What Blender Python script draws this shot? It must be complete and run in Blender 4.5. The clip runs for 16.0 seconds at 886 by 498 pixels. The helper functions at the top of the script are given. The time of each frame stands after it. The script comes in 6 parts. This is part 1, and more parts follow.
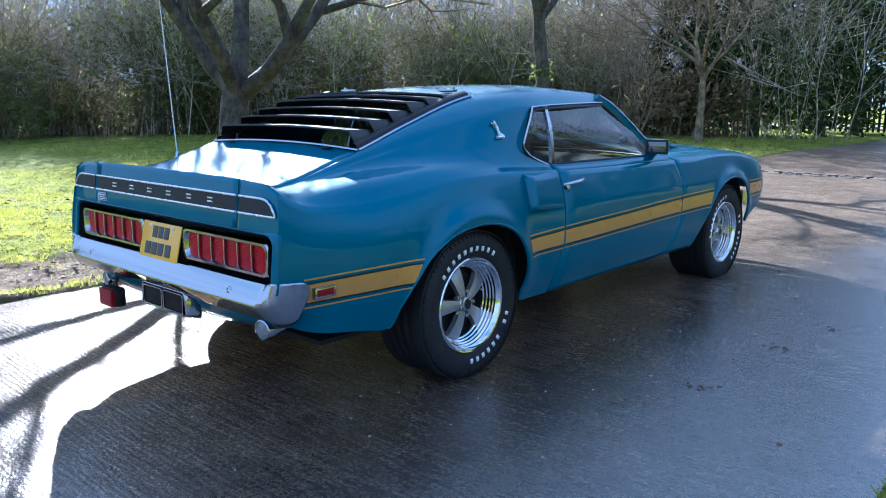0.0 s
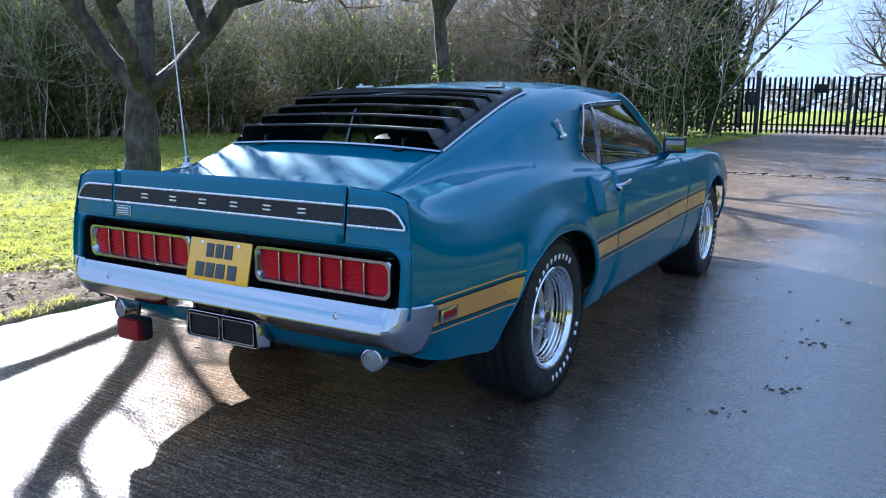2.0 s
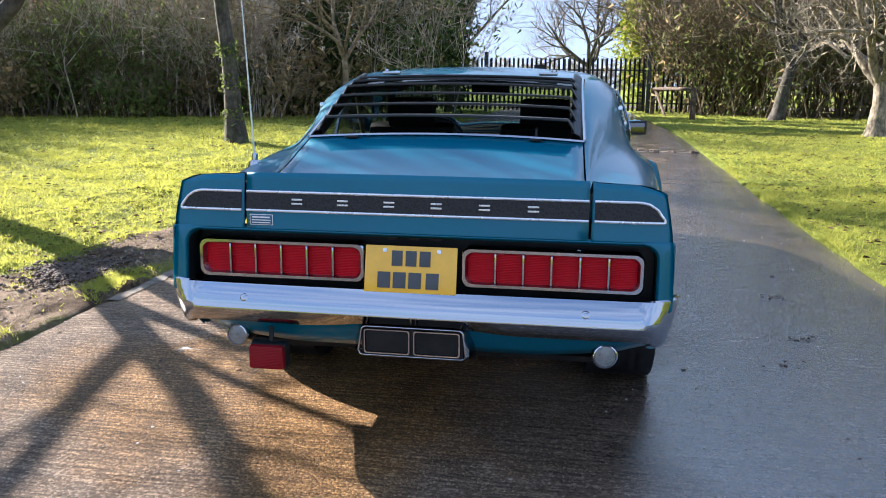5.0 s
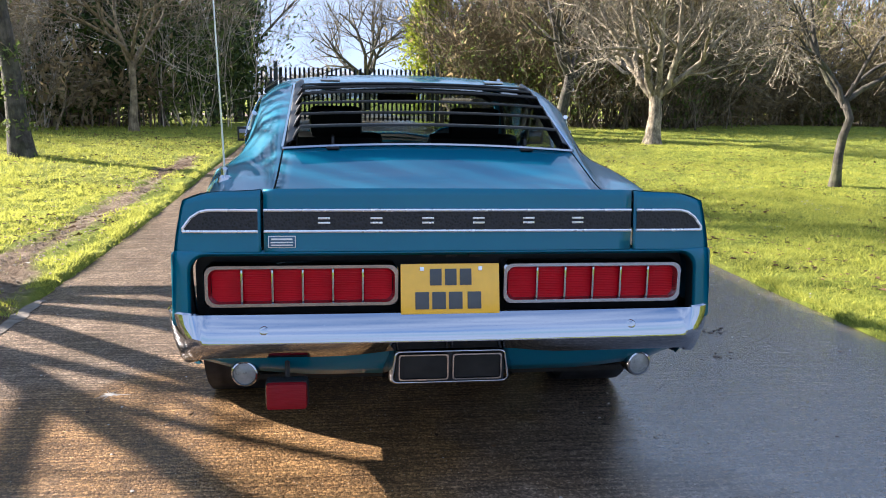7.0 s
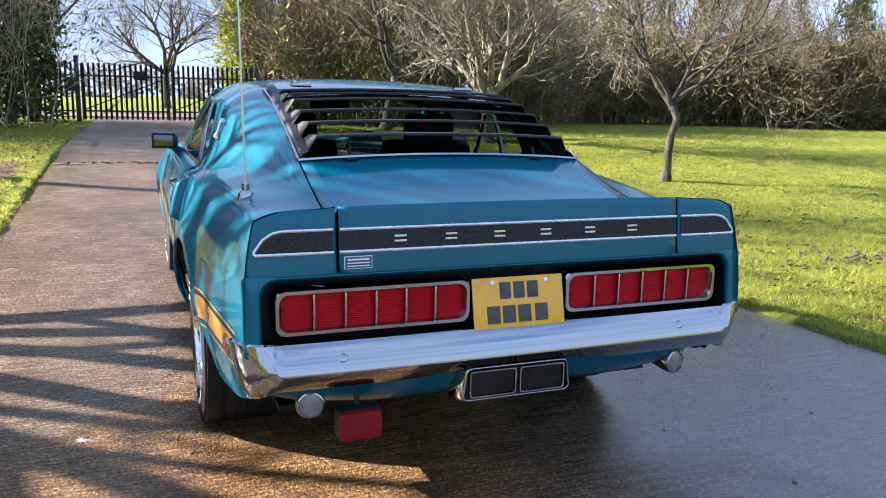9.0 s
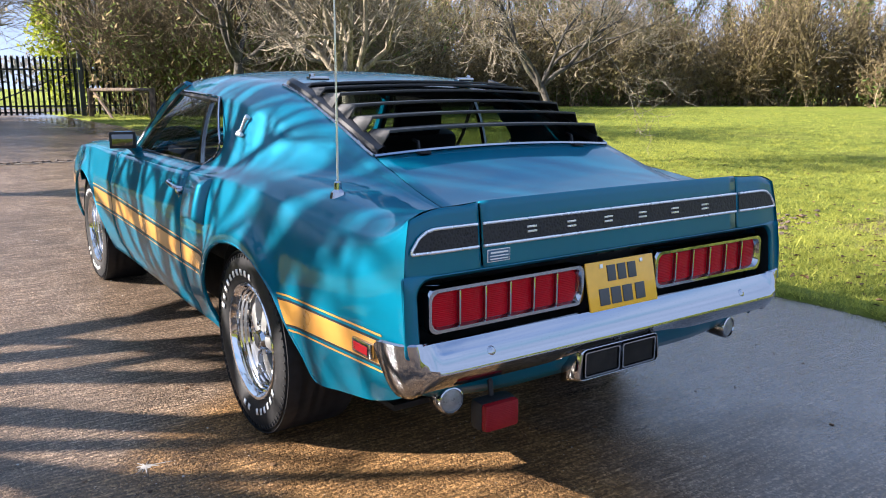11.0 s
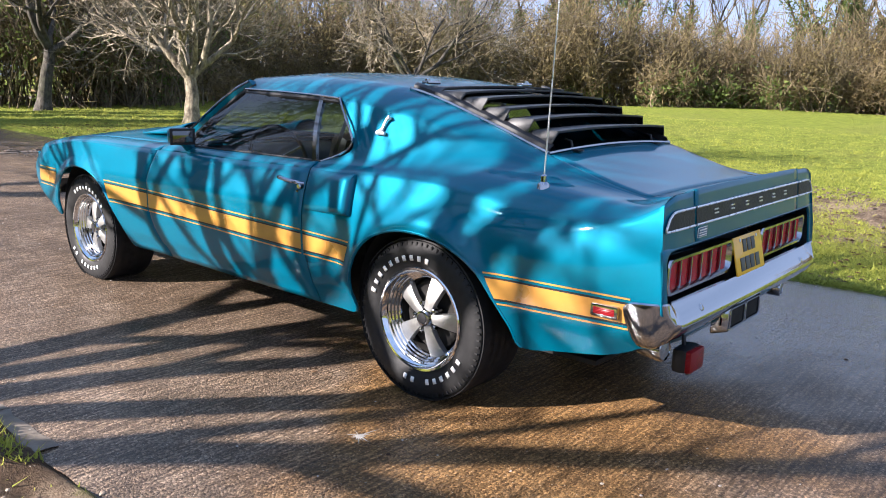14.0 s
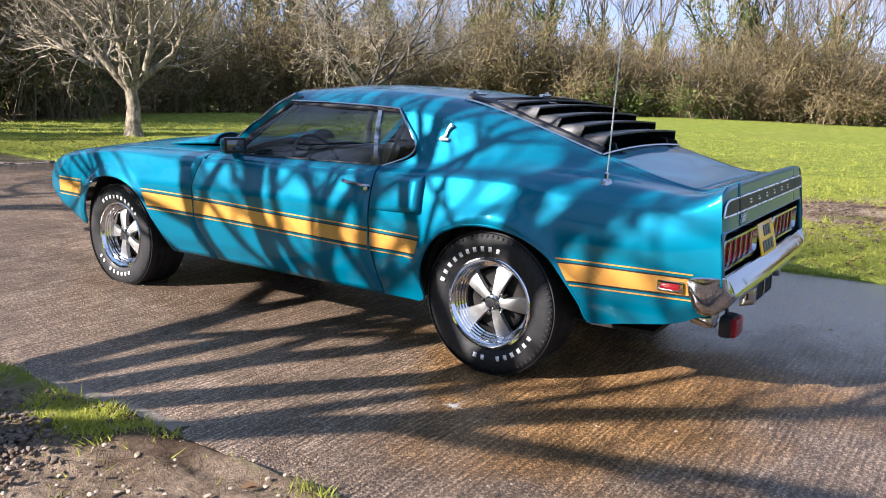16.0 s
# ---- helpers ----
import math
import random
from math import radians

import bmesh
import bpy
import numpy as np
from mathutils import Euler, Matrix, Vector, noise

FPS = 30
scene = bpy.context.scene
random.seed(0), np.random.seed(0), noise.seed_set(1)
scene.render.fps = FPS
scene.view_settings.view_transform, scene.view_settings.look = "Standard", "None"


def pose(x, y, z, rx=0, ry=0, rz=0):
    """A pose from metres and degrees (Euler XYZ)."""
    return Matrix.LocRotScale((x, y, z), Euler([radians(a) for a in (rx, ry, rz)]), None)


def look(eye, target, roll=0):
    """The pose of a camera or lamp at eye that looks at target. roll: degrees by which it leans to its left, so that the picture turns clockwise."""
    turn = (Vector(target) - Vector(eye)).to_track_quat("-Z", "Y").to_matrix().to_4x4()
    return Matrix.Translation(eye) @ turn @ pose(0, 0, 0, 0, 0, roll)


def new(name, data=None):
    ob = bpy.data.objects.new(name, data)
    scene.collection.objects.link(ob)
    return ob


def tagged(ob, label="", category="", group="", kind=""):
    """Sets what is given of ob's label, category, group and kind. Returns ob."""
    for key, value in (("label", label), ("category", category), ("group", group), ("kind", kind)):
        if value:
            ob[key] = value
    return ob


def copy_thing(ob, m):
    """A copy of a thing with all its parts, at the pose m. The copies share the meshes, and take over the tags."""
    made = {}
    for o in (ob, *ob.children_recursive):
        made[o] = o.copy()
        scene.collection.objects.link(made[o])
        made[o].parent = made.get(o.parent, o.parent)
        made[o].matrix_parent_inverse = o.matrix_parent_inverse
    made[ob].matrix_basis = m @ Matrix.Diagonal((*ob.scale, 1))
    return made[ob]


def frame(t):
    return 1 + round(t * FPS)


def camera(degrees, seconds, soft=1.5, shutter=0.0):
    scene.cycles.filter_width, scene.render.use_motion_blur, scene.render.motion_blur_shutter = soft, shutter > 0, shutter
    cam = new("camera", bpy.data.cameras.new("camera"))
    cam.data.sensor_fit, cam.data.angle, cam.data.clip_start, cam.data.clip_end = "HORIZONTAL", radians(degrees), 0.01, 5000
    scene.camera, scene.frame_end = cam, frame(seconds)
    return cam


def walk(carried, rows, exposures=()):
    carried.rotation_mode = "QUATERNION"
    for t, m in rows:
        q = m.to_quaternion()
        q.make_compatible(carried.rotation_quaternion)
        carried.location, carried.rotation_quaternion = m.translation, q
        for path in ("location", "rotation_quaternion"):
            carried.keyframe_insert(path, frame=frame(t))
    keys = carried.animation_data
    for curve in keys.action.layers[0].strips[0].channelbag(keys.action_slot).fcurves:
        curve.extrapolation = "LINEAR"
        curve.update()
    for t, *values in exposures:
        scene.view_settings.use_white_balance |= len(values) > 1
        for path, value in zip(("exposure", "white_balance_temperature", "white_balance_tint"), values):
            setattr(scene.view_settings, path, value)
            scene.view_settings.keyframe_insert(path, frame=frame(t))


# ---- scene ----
cam = camera(58.6, 16.0, soft=1.0)
PATH = [
    (0, (2.923, -2.566, 1.185), (1.62, -1.093, 0.821), 0.5),
    (0.5, (2.718, -2.737, 1.208), (1.472, -1.215, 0.846), 0.3),
    (1, (2.53, -2.785, 1.198), (1.355, -1.208, 0.837), 0.3),
    (1.5, (2.241, -2.764, 1.165), (1.143, -1.132, 0.806), 0.4),
    (2, (2.003, -2.861, 1.156), (1.0, -1.168, 0.8), 0.5),
    (2.5, (1.727, -3.105, 1.175), (0.818, -1.359, 0.817), 0.5),
    (3, (1.495, -3.173, 1.177), (0.689, -1.379, 0.817), 0.5),
    (3.5, (1.258, -3.193, 1.168), (0.572, -1.349, 0.81), 0.3),
    (4, (0.998, -3.278, 1.186), (0.424, -1.399, 0.812), 0.2),
    (4.2, (0.886, -3.302, 1.192), (0.362, -1.41, 0.808), 0.3),
    (6.3, (-0.059, -3.318, 1.172), (0.008, -1.362, 0.761), 0.6),
    (6.5, (-0.124, -3.293, 1.171), (-0.001, -1.338, 0.77), 0.7),
    (7, (-0.319, -3.192, 1.169), (-0.063, -1.244, 0.797), 1.0),
    (7.5, (-0.476, -3.136, 1.187), (-0.1, -1.203, 0.837), 1.3),
    (8, (-0.735, -3.117, 1.206), (-0.235, -1.213, 0.856), 1.5),
    (8.5, (-0.893, -3.073, 1.193), (-0.272, -1.203, 0.846), 1.6),
    (8.7, (-0.943, -3.023, 1.188), (-0.278, -1.17, 0.835), 1.5),
    (10.8, (-1.696, -2.64, 1.221), (-0.635, -0.996, 0.809), -0.0),
    (11, (-1.765, -2.598, 1.205), (-0.663, -0.977, 0.806), 0.0),
    (11.5, (-1.962, -2.488, 1.19), (-0.778, -0.926, 0.792), -0.2),
    (12, (-2.27, -2.38, 1.208), (-1.007, -0.881, 0.812), -0.1),
    (12.5, (-2.446, -2.31, 1.229), (-1.112, -0.875, 0.829), 0.4),
    (13, (-2.593, -2.183, 1.22), (-1.195, -0.81, 0.82), 0.9),
    (13.5, (-2.77, -2.093, 1.225), (-1.321, -0.776, 0.817), 1.2),
    (14, (-3.05, -2.002, 1.235), (-1.554, -0.738, 0.828), 1.3),
    (14.5, (-3.181, -1.911, 1.225), (-1.642, -0.699, 0.822), 1.3),
    (15, (-3.281, -1.782, 1.214), (-1.706, -0.616, 0.816), 1.2),
    (15.5, (-3.482, -1.743, 1.224), (-1.877, -0.614, 0.835), 1.1),
    (16, (-3.761, -1.735, 1.224), (-2.133, -0.637, 0.847), 1.0),
]
TINTS = [(0, 2.34, 4850, 11), (2.5, 2.27, 5200, 13), (4.5, 2.3, 5750, 15), (7, 2.32, 5950, 16), (8.7, 2.26, 5900, 16), (11, 2.16, 5900, 17), (16, 1.95, 5750, 18)]
walk(cam, [(t, look(eye, target, roll)) for t, eye, target, roll in PATH], TINTS)

# ---- world and sun ----
SUN_AZ, SUN_EL = Vector((-0.88, 0.475)), 27.0
world = bpy.data.worlds.new("sky")
scene.world = world
world.use_nodes = True
wn = world.node_tree.nodes
sky = wn.new("ShaderNodeTexSky")
sky.sky_type, sky.sun_disc = "NISHITA", False
sky.sun_elevation = radians(SUN_EL)
sky.sun_rotation = math.atan2(SUN_AZ.x, SUN_AZ.y)
sky.air_density, sky.dust_density, sky.ozone_density = 1.0, 0.0, 2.0
wn["Background"].inputs[1].default_value = 0.10
# thin broken cloud over the whole sky
wc, wnoise, wramp, wmix = wn.new("ShaderNodeTexCoord"), wn.new("ShaderNodeTexNoise"), wn.new("ShaderNodeValToRGB"), wn.new("ShaderNodeMix")
wmap = wn.new("ShaderNodeMapping")
wmap.inputs["Scale"].default_value = (1, 1, 3.2)
wnoise.inputs["Scale"].default_value, wnoise.inputs["Detail"].default_value = 2.6, 7
wramp.color_ramp.elements[0].position, wramp.color_ramp.elements[1].position = 0.36, 0.66
wmix.data_type = "RGBA"
wmix.inputs[7].default_value = (2.0, 2.4, 3.1, 1)
wl = world.node_tree.links
wl.new(wc.outputs["Generated"], wmap.inputs[0])
wl.new(wmap.outputs[0], wnoise.inputs["Vector"])
wl.new(wnoise.outputs["Fac"], wramp.inputs[0])
wl.new(wramp.outputs[0], wmix.inputs[0])
# the clear sky's brightness capped, which dims its glow near sun and horizon
wcap = wn.new("ShaderNodeMix")
wcap.data_type, wcap.blend_type = "RGBA", "DARKEN"
wcap.inputs[0].default_value = 1.0
wcap.inputs[7].default_value = (1.55, 1.95, 2.6, 1)
wl.new(sky.outputs[0], wcap.inputs[6])
wl.new(wcap.outputs[2], wmix.inputs[6])
wl.new(wmix.outputs[2], wn["Background"].inputs[0])
sun = new("sun", bpy.data.lights.new("sun", "SUN"))
sun.data.energy, sun.data.angle, sun.data.color = 5.0, radians(0.53), (1.0, 0.89, 0.73)
sun.matrix_world = look((0, 0, 0), (-SUN_AZ.x * math.cos(radians(SUN_EL)), -SUN_AZ.y * math.cos(radians(SUN_EL)), -math.sin(radians(SUN_EL))))


# ---- materials ----
class Nodes:
    """A node material under construction."""

    def __init__(self, name):
        self.m = bpy.data.materials.new(name)
        self.m.use_nodes = True
        self.t = self.m.node_tree
        self.b = self.t.nodes["Principled BSDF"]
        self.coords = None

    def node(self, kind, **values):
        n = self.t.nodes.new("ShaderNode" + kind)
        for k, v in values.items():
            if k in n.inputs:
                n.inputs[k].default_value = v
        return n

    def link(self, a, b):
        self.t.links.new(a, b)

    def where(self):
        if self.coords is None:
            g = self.node("NewGeometry")
            self.coords = g.outputs["Position"]
        return self.coords

    def noise(self, scale, detail=4.0, rough=0.55, stretch=None):
        n = self.node("TexNoise", Scale=scale, Detail=detail, Roughness=rough)
        if stretch:
            mp = self.node("Mapping")
            mp.inputs["Scale"].default_value = stretch
            self.link(self.where(), mp.inputs[0])
            self.link(mp.outputs[0], n.inputs["Vector"])
        else:
            self.link(self.where(), n.inputs["Vector"])
        return n.outputs["Fac"]

    def ramp(self, fac, *stops):
        r = self.node("ValToRGB")
        e = r.color_ramp.elements
        while len(e) < len(stops):
            e.new(0.5)
        for el, (p, c) in zip(e, stops):
            el.position = p
            el.color = (*c, 1) if len(c) == 3 else (c[0], c[0], c[0], 1)
        self.link(fac, r.inputs[0])
        return r.outputs[0]

    def mix(self, fac, a, b, mode="MIX"):
        n = self.node("Mix")
        n.data_type, n.blend_type = "RGBA", mode
        for sock, v in ((n.inputs[0], fac), (n.inputs[6], a), (n.inputs[7], b)):
            if isinstance(v, (int, float)):
                sock.default_value = v
            elif isinstance(v, tuple):
                sock.default_value = (*v, 1)
            else:
                self.link(v, sock)
        return n.outputs[2]

    def math(self, op, a, b=0.0):
        n = self.node("Math")
        n.operation = op
        for sock, v in ((n.inputs[0], a), (n.inputs[1], b)):
            if isinstance(v, (int, float)):
                sock.default_value = v
            else:
                self.link(v, sock)
        return n.outputs[0]

    def bump(self, height, strength=0.3, distance=0.01):
        n = self.node("Bump", Strength=strength, Distance=distance)
        self.link(height, n.inputs["Height"])
        self.link(n.outputs[0], self.b.inputs["Normal"])

    def set(self, **values):
        for k, v in values.items():
            sock = self.b.inputs[k.replace("_", " ")]
            if isinstance(v, (int, float)):
                sock.default_value = v
            elif isinstance(v, tuple):
                sock.default_value = (*v, 1)
            else:
                self.link(v, sock)
        return self


def plain(name, colour, rough=0.5, metal=0.0, vary=0.12, scale=30.0, bump=0.0, coat=0.0):
    """A surface of one colour with a little dirt and grain."""
    n = Nodes(name)
    dirt = n.noise(scale, 5)
    dark = tuple(c * (1 - vary) for c in colour)
    light = tuple(min(1, c * (1 + vary)) for c in colour)
    n.set(Base_Color=n.ramp(dirt, (0.3, dark), (0.7, light)), Metallic=metal)
    n.set(Roughness=n.ramp(n.noise(scale * 0.3), (0.3, (max(0.02, rough * 0.8),)), (0.7, (min(1, rough * 1.2),))))
    if coat:
        n.set(Coat_Weight=coat, Coat_Roughness=0.04)
    elif max(colour) < 0.03:
        n.set(Specular_IOR_Level=0.28)
    if bump:
        n.bump(n.noise(scale * 6), bump, 0.002)
    return n.m


def paint_material():
    n = Nodes("teal_metallic_paint")
    flake = n.noise(2500, 2)
    broad = n.noise(2.0, 3)
    col = n.mix(0.25, n.ramp(broad, (0.3, (0.0, 0.088, 0.152)), (0.7, (0.0, 0.104, 0.176))), n.ramp(flake, (0.35, (0.0, 0.06, 0.10)), (0.7, (0.01, 0.24, 0.33))))
    n.set(Base_Color=col, Metallic=0.3, Roughness=0.45, Specular_IOR_Level=0.05, Coat_Weight=0.6, Coat_Roughness=n.ramp(n.noise(9, 4), (0.4, (0.012,)), (0.7, (0.035,))))
    return n.m


def chrome_material(name="chrome", rough=0.06, colour=(0.39, 0.41, 0.44)):
    n = Nodes(name)
    n.set(Base_Color=colour, Metallic=1.0)
    n.set(Roughness=n.ramp(n.noise(25), (0.35, (rough * 0.7,)), (0.75, (rough * 1.8,))))
    n.bump(n.noise(14, 2), 0.04, 0.01)
    return n.m


def glass_material(name, tint, gloss=0.0):
    n = Nodes(name)
    t = n.t
    t.nodes.remove(n.b)
    tr = n.node("BsdfTransparent")
    tr.inputs[0].default_value = (*tint, 1)
    gl = n.node("BsdfGlossy", Roughness=0.01)
    lw = n.node("LayerWeight", Blend=0.5)
    mx = n.node("MixShader")
    f = n.math("ADD", n.math("MULTIPLY", n.math("POWER", lw.outputs["Facing"], 4.0), 0.6), 0.03 + gloss)
    n.link(f, mx.inputs[0])
    n.link(tr.outputs[0], mx.inputs[1])
    n.link(gl.outputs[0], mx.inputs[2])
    n.link(mx.outputs[0], t.nodes["Material Output"].inputs[0])
    return n.m


def lens_material(name, colour):
    n = Nodes(name)
    ribs = n.node("TexWave", Scale=60.0, Distortion=0.0)
    ribs.wave_type, ribs.bands_direction = "BANDS", "Z"
    n.link(n.where(), ribs.inputs["Vector"])
    n.set(Base_Color=n.ramp(n.noise(18), (0.3, tuple(c * 0.8 for c in colour)), (0.7, colour)),
          Roughness=0.2, Coat_Weight=0.06, Coat_Roughness=0.03, Specular_IOR_Level=0.12)
    n.bump(ribs.outputs["Fac"], 0.35, 0.003)
    return n.m


def mesh_grille_material():
    n = Nodes("black_honeycomb_film")
    v = n.node("TexVoronoi", Scale=120.0)
    n.link(n.where(), v.inputs["Vector"])
    n.set(Base_Color=n.ramp(v.outputs["Distance"], (0.2, (0.006, 0.006, 0.007)), (0.5, (0.018, 0.018, 0.021))), Roughness=0.5, Specular_IOR_Level=0.3)
    n.bump(v.outputs["Distance"], 0.5, 0.002)
    return n.m


def road_material():
    n = Nodes("wet_tamped_concrete")
    pos = n.where()
    damp = n.noise(0.45, 5, 0.6)
    mottled = n.noise(5.0, 6, 0.65)
    grit = n.noise(240.0, 3, 0.75)
    stroke = n.noise(9.0, 5, 0.65, (0.4, 6.5, 1.0))
    stones = n.node("TexVoronoi", Scale=120.0)
    n.link(pos, stones.inputs["Vector"])
    pick = n.node("SeparateColor")
    n.link(stones.outputs["Color"], pick.inputs[0])
    # ochre where the water stands, greyer where it has run off
    ochre = n.ramp(mottled, (0.25, (0.080, 0.040, 0.012)), (0.55, (0.225, 0.118, 0.036)), (0.8, (0.36, 0.205, 0.078)))
    grey = n.ramp(mottled, (0.25, (0.072, 0.052, 0.038)), (0.55, (0.155, 0.118, 0.09)), (0.8, (0.27, 0.215, 0.168)))
    spot = n.node("VectorMath")
    spot.operation = "DISTANCE"
    n.link(pos, spot.inputs[0])
    spot.inputs[1].default_value = (-0.5, -0.3, 0.0)
    rusty = n.math("ADD", n.math("MULTIPLY", spot.outputs["Value"], 0.45), n.noise(0.9, 4, 0.6))
    col = n.mix(n.ramp(rusty, (0.85, (0.0,)), (1.35, (1.0,))), ochre, grey)
    col = n.mix(0.35, col, n.ramp(grit, (0.34, (0.012, 0.008, 0.005)), (0.66, (0.46, 0.30, 0.16))))
    col = n.mix(0.7, col, n.ramp(pick.outputs[0], (0.1, (0.5,)), (0.6, (0.95,)), (0.97, (2.1,))), "MULTIPLY")
    col = n.mix(0.6, col, n.ramp(stroke, (0.38, (0.35,)), (0.62, (1.5,))), "MULTIPLY")
    col = n.mix(n.ramp(n.math("ADD", pick.outputs[1], n.math("MULTIPLY", stones.outputs["Distance"], -0.3)), (0.88, (0.0,)), (0.92, (0.8,))), col, (0.62, 0.50, 0.36))
    col = n.mix(1.0, col, n.ramp(damp, (0.38, (0.72,)), (0.62, (1.1,))), "MULTIPLY")
    # one half lies wet, the other is drying in patches; mask also carries shade
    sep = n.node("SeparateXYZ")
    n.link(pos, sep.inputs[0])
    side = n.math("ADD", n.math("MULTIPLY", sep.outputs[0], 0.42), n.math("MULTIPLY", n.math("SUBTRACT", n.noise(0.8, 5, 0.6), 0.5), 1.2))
    # wet tint faded out ahead, painting the sunlit concrete there warmer
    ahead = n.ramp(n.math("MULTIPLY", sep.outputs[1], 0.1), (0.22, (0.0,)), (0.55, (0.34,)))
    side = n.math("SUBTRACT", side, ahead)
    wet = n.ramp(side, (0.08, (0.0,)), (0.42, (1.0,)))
    # the wet half's darker, cooler tint also paints in the shade beside the car
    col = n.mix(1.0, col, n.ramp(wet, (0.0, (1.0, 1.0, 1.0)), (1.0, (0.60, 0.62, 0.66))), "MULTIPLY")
    wave = n.node("TexWave", Scale=12.5, Distortion=5.5, Detail=5.0)
    wave.inputs["Detail Scale"].default_value = 1.4
    wave.wave_type, wave.bands_direction = "BANDS", "Y"
    mp = n.node("Mapping")
    mp.inputs["Rotation"].default_value = (0, 0, radians(2))
    n.link(pos, mp.inputs[0])
    n.link(mp.outputs[0], wave.inputs["Vector"])
    ridge = n.math("MULTIPLY", n.math("MULTIPLY", wave.outputs["Fac"], n.ramp(n.noise(1.7, 5, 0.7), (0.38, (0.08,)), (0.64, (0.85,)))), n.ramp(wet, (0.0, (1.0,)), (1.0, (0.3,))))
    # troughs darkened and crests lightened in colour, the raking sun's pattern painted on
    col = n.mix(0.4, col, n.ramp(ridge, (0.05, (0.5,)), (0.6, (1.5,))), "MULTIPLY")
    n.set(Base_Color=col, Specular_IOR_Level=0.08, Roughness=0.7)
    rub = n.math("ADD", n.math("MULTIPLY", stroke, 1.1), n.math("MULTIPLY", ridge, 0.9))
    h = n.math("ADD", rub, n.math("ADD", n.math("MULTIPLY", grit, 0.6), n.math("ADD", n.math("MULTIPLY", n.noise(60, 3, 0.7), 1.2), n.math("MULTIPLY", stones.outputs["Distance"], -0.8))))
    n.bump(h, 1.0, 0.009)
    # a film of water over the grain
    film = n.node("Bump", Strength=0.24, Distance=0.005)
    n.link(h, film.inputs["Height"])
    n.link(film.outputs[0], n.b.inputs["Coat Normal"])
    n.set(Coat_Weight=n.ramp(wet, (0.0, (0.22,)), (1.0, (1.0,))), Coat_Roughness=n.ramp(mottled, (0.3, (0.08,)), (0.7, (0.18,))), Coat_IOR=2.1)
    return n.m


SCUFF = (6.2, -0.5, 0.0)


def ground_material():
    n = Nodes("lawn_and_soil")
    sep = n.node("SeparateXYZ")
    n.link(n.where(), sep.inputs[0])
    patch = n.noise(0.8, 6, 0.65)
    fine = n.noise(14, 5, 0.7)
    blade = n.noise(160, 3, 0.7)
    grass = n.ramp(fine, (0.25, (0.075, 0.10, 0.012)), (0.5, (0.22, 0.235, 0.036)), (0.8, (0.36, 0.34, 0.075)))
    grass = n.mix(1.0, grass, n.ramp(n.noise(3.2, 5, 0.7), (0.36, (0.32,)), (0.6, (1.35,))), "MULTIPLY")
    grass = n.mix(0.5, grass, n.ramp(blade, (0.3, (0.05, 0.085, 0.008)), (0.7, (0.30, 0.37, 0.05))))
    grass = n.mix(n.ramp(n.noise(0.35, 4), (0.5, (0.0,)), (0.75, (0.45,))), grass, (0.24, 0.22, 0.06))
    soil = n.ramp(n.noise(25, 6, 0.7), (0.25, (0.11, 0.082, 0.058)), (0.55, (0.30, 0.225, 0.155)), (0.8, (0.52, 0.42, 0.31)))
    soil = n.mix(1.0, soil, n.ramp(n.noise(1.3, 5, 0.65), (0.40, (0.38, 0.34, 0.31)), (0.60, (1.1, 1.1, 1.1))), "MULTIPLY")
    # worn soil along the left edge of the drive
    edge = n.math("ABSOLUTE", n.math("ADD", sep.outputs[0], 2.52))
    wide = n.math("MULTIPLY", n.math("SUBTRACT", 2.4, sep.outputs[1]), 0.6)
    wide = n.math("ADD", n.math("MULTIPLY", n.math("MINIMUM", n.math("MAXIMUM", wide, 0.0), 1.0), 0.42), 0.25)
    band = n.math("MULTIPLY", n.math("SUBTRACT", wide, edge), 0.95)
    ahead = n.math("MULTIPLY", n.math("SUBTRACT", n.math("ABSOLUTE", n.math("SUBTRACT", sep.outputs[1], 3.0)), 7.0), -0.2)
    band = n.math("MINIMUM", band, ahead)
    # a bare scuffed patch on the right lawn
    spot = n.node("VectorMath")
    spot.operation = "DISTANCE"
    n.link(n.where(), spot.inputs[0])
    spot.inputs[1].default_value = SCUFF
    scuff = n.math("MULTIPLY", n.math("SUBTRACT", 2.3, spot.outputs["Value"]), 0.2)
    band = n.math("MAXIMUM", band, n.math("MINIMUM", scuff, 0.28))
    mask = n.ramp(n.math("ADD", patch, band), (0.56, (0.0,)), (0.68, (1.0,)))
    n.set(Base_Color=n.mix(mask, grass, soil), Roughness=0.95, Specular_IOR_Level=0.1)
    n.bump(n.math("ADD", n.math("MULTIPLY", blade, 0.6), n.noise(22, 5, 0.75)), 1.0, 0.05)
    return n.m


def bark_material(name, dark, light, moss=0.0):
    n = Nodes(name)
    ridges = n.noise(18, 6, 0.7, (1, 1, 0.25))
    col = n.ramp(ridges, (0.3, dark), (0.7, light))
    if moss:
        col = n.mix(n.ramp(n.noise(2.5, 5), (0.5, (0.0,)), (0.7, (moss,))), col, (0.075, 0.085, 0.03))
    col = n.mix(1.0, col, n.ramp(n.noise(6.5, 4, 0.65), (0.38, (0.5,)), (0.62, (1.2,))), "MULTIPLY")
    n.set(Base_Color=col, Roughness=0.85, Specular_IOR_Level=0.3)
    n.bump(ridges, 1.0, 0.03)
    return n.m


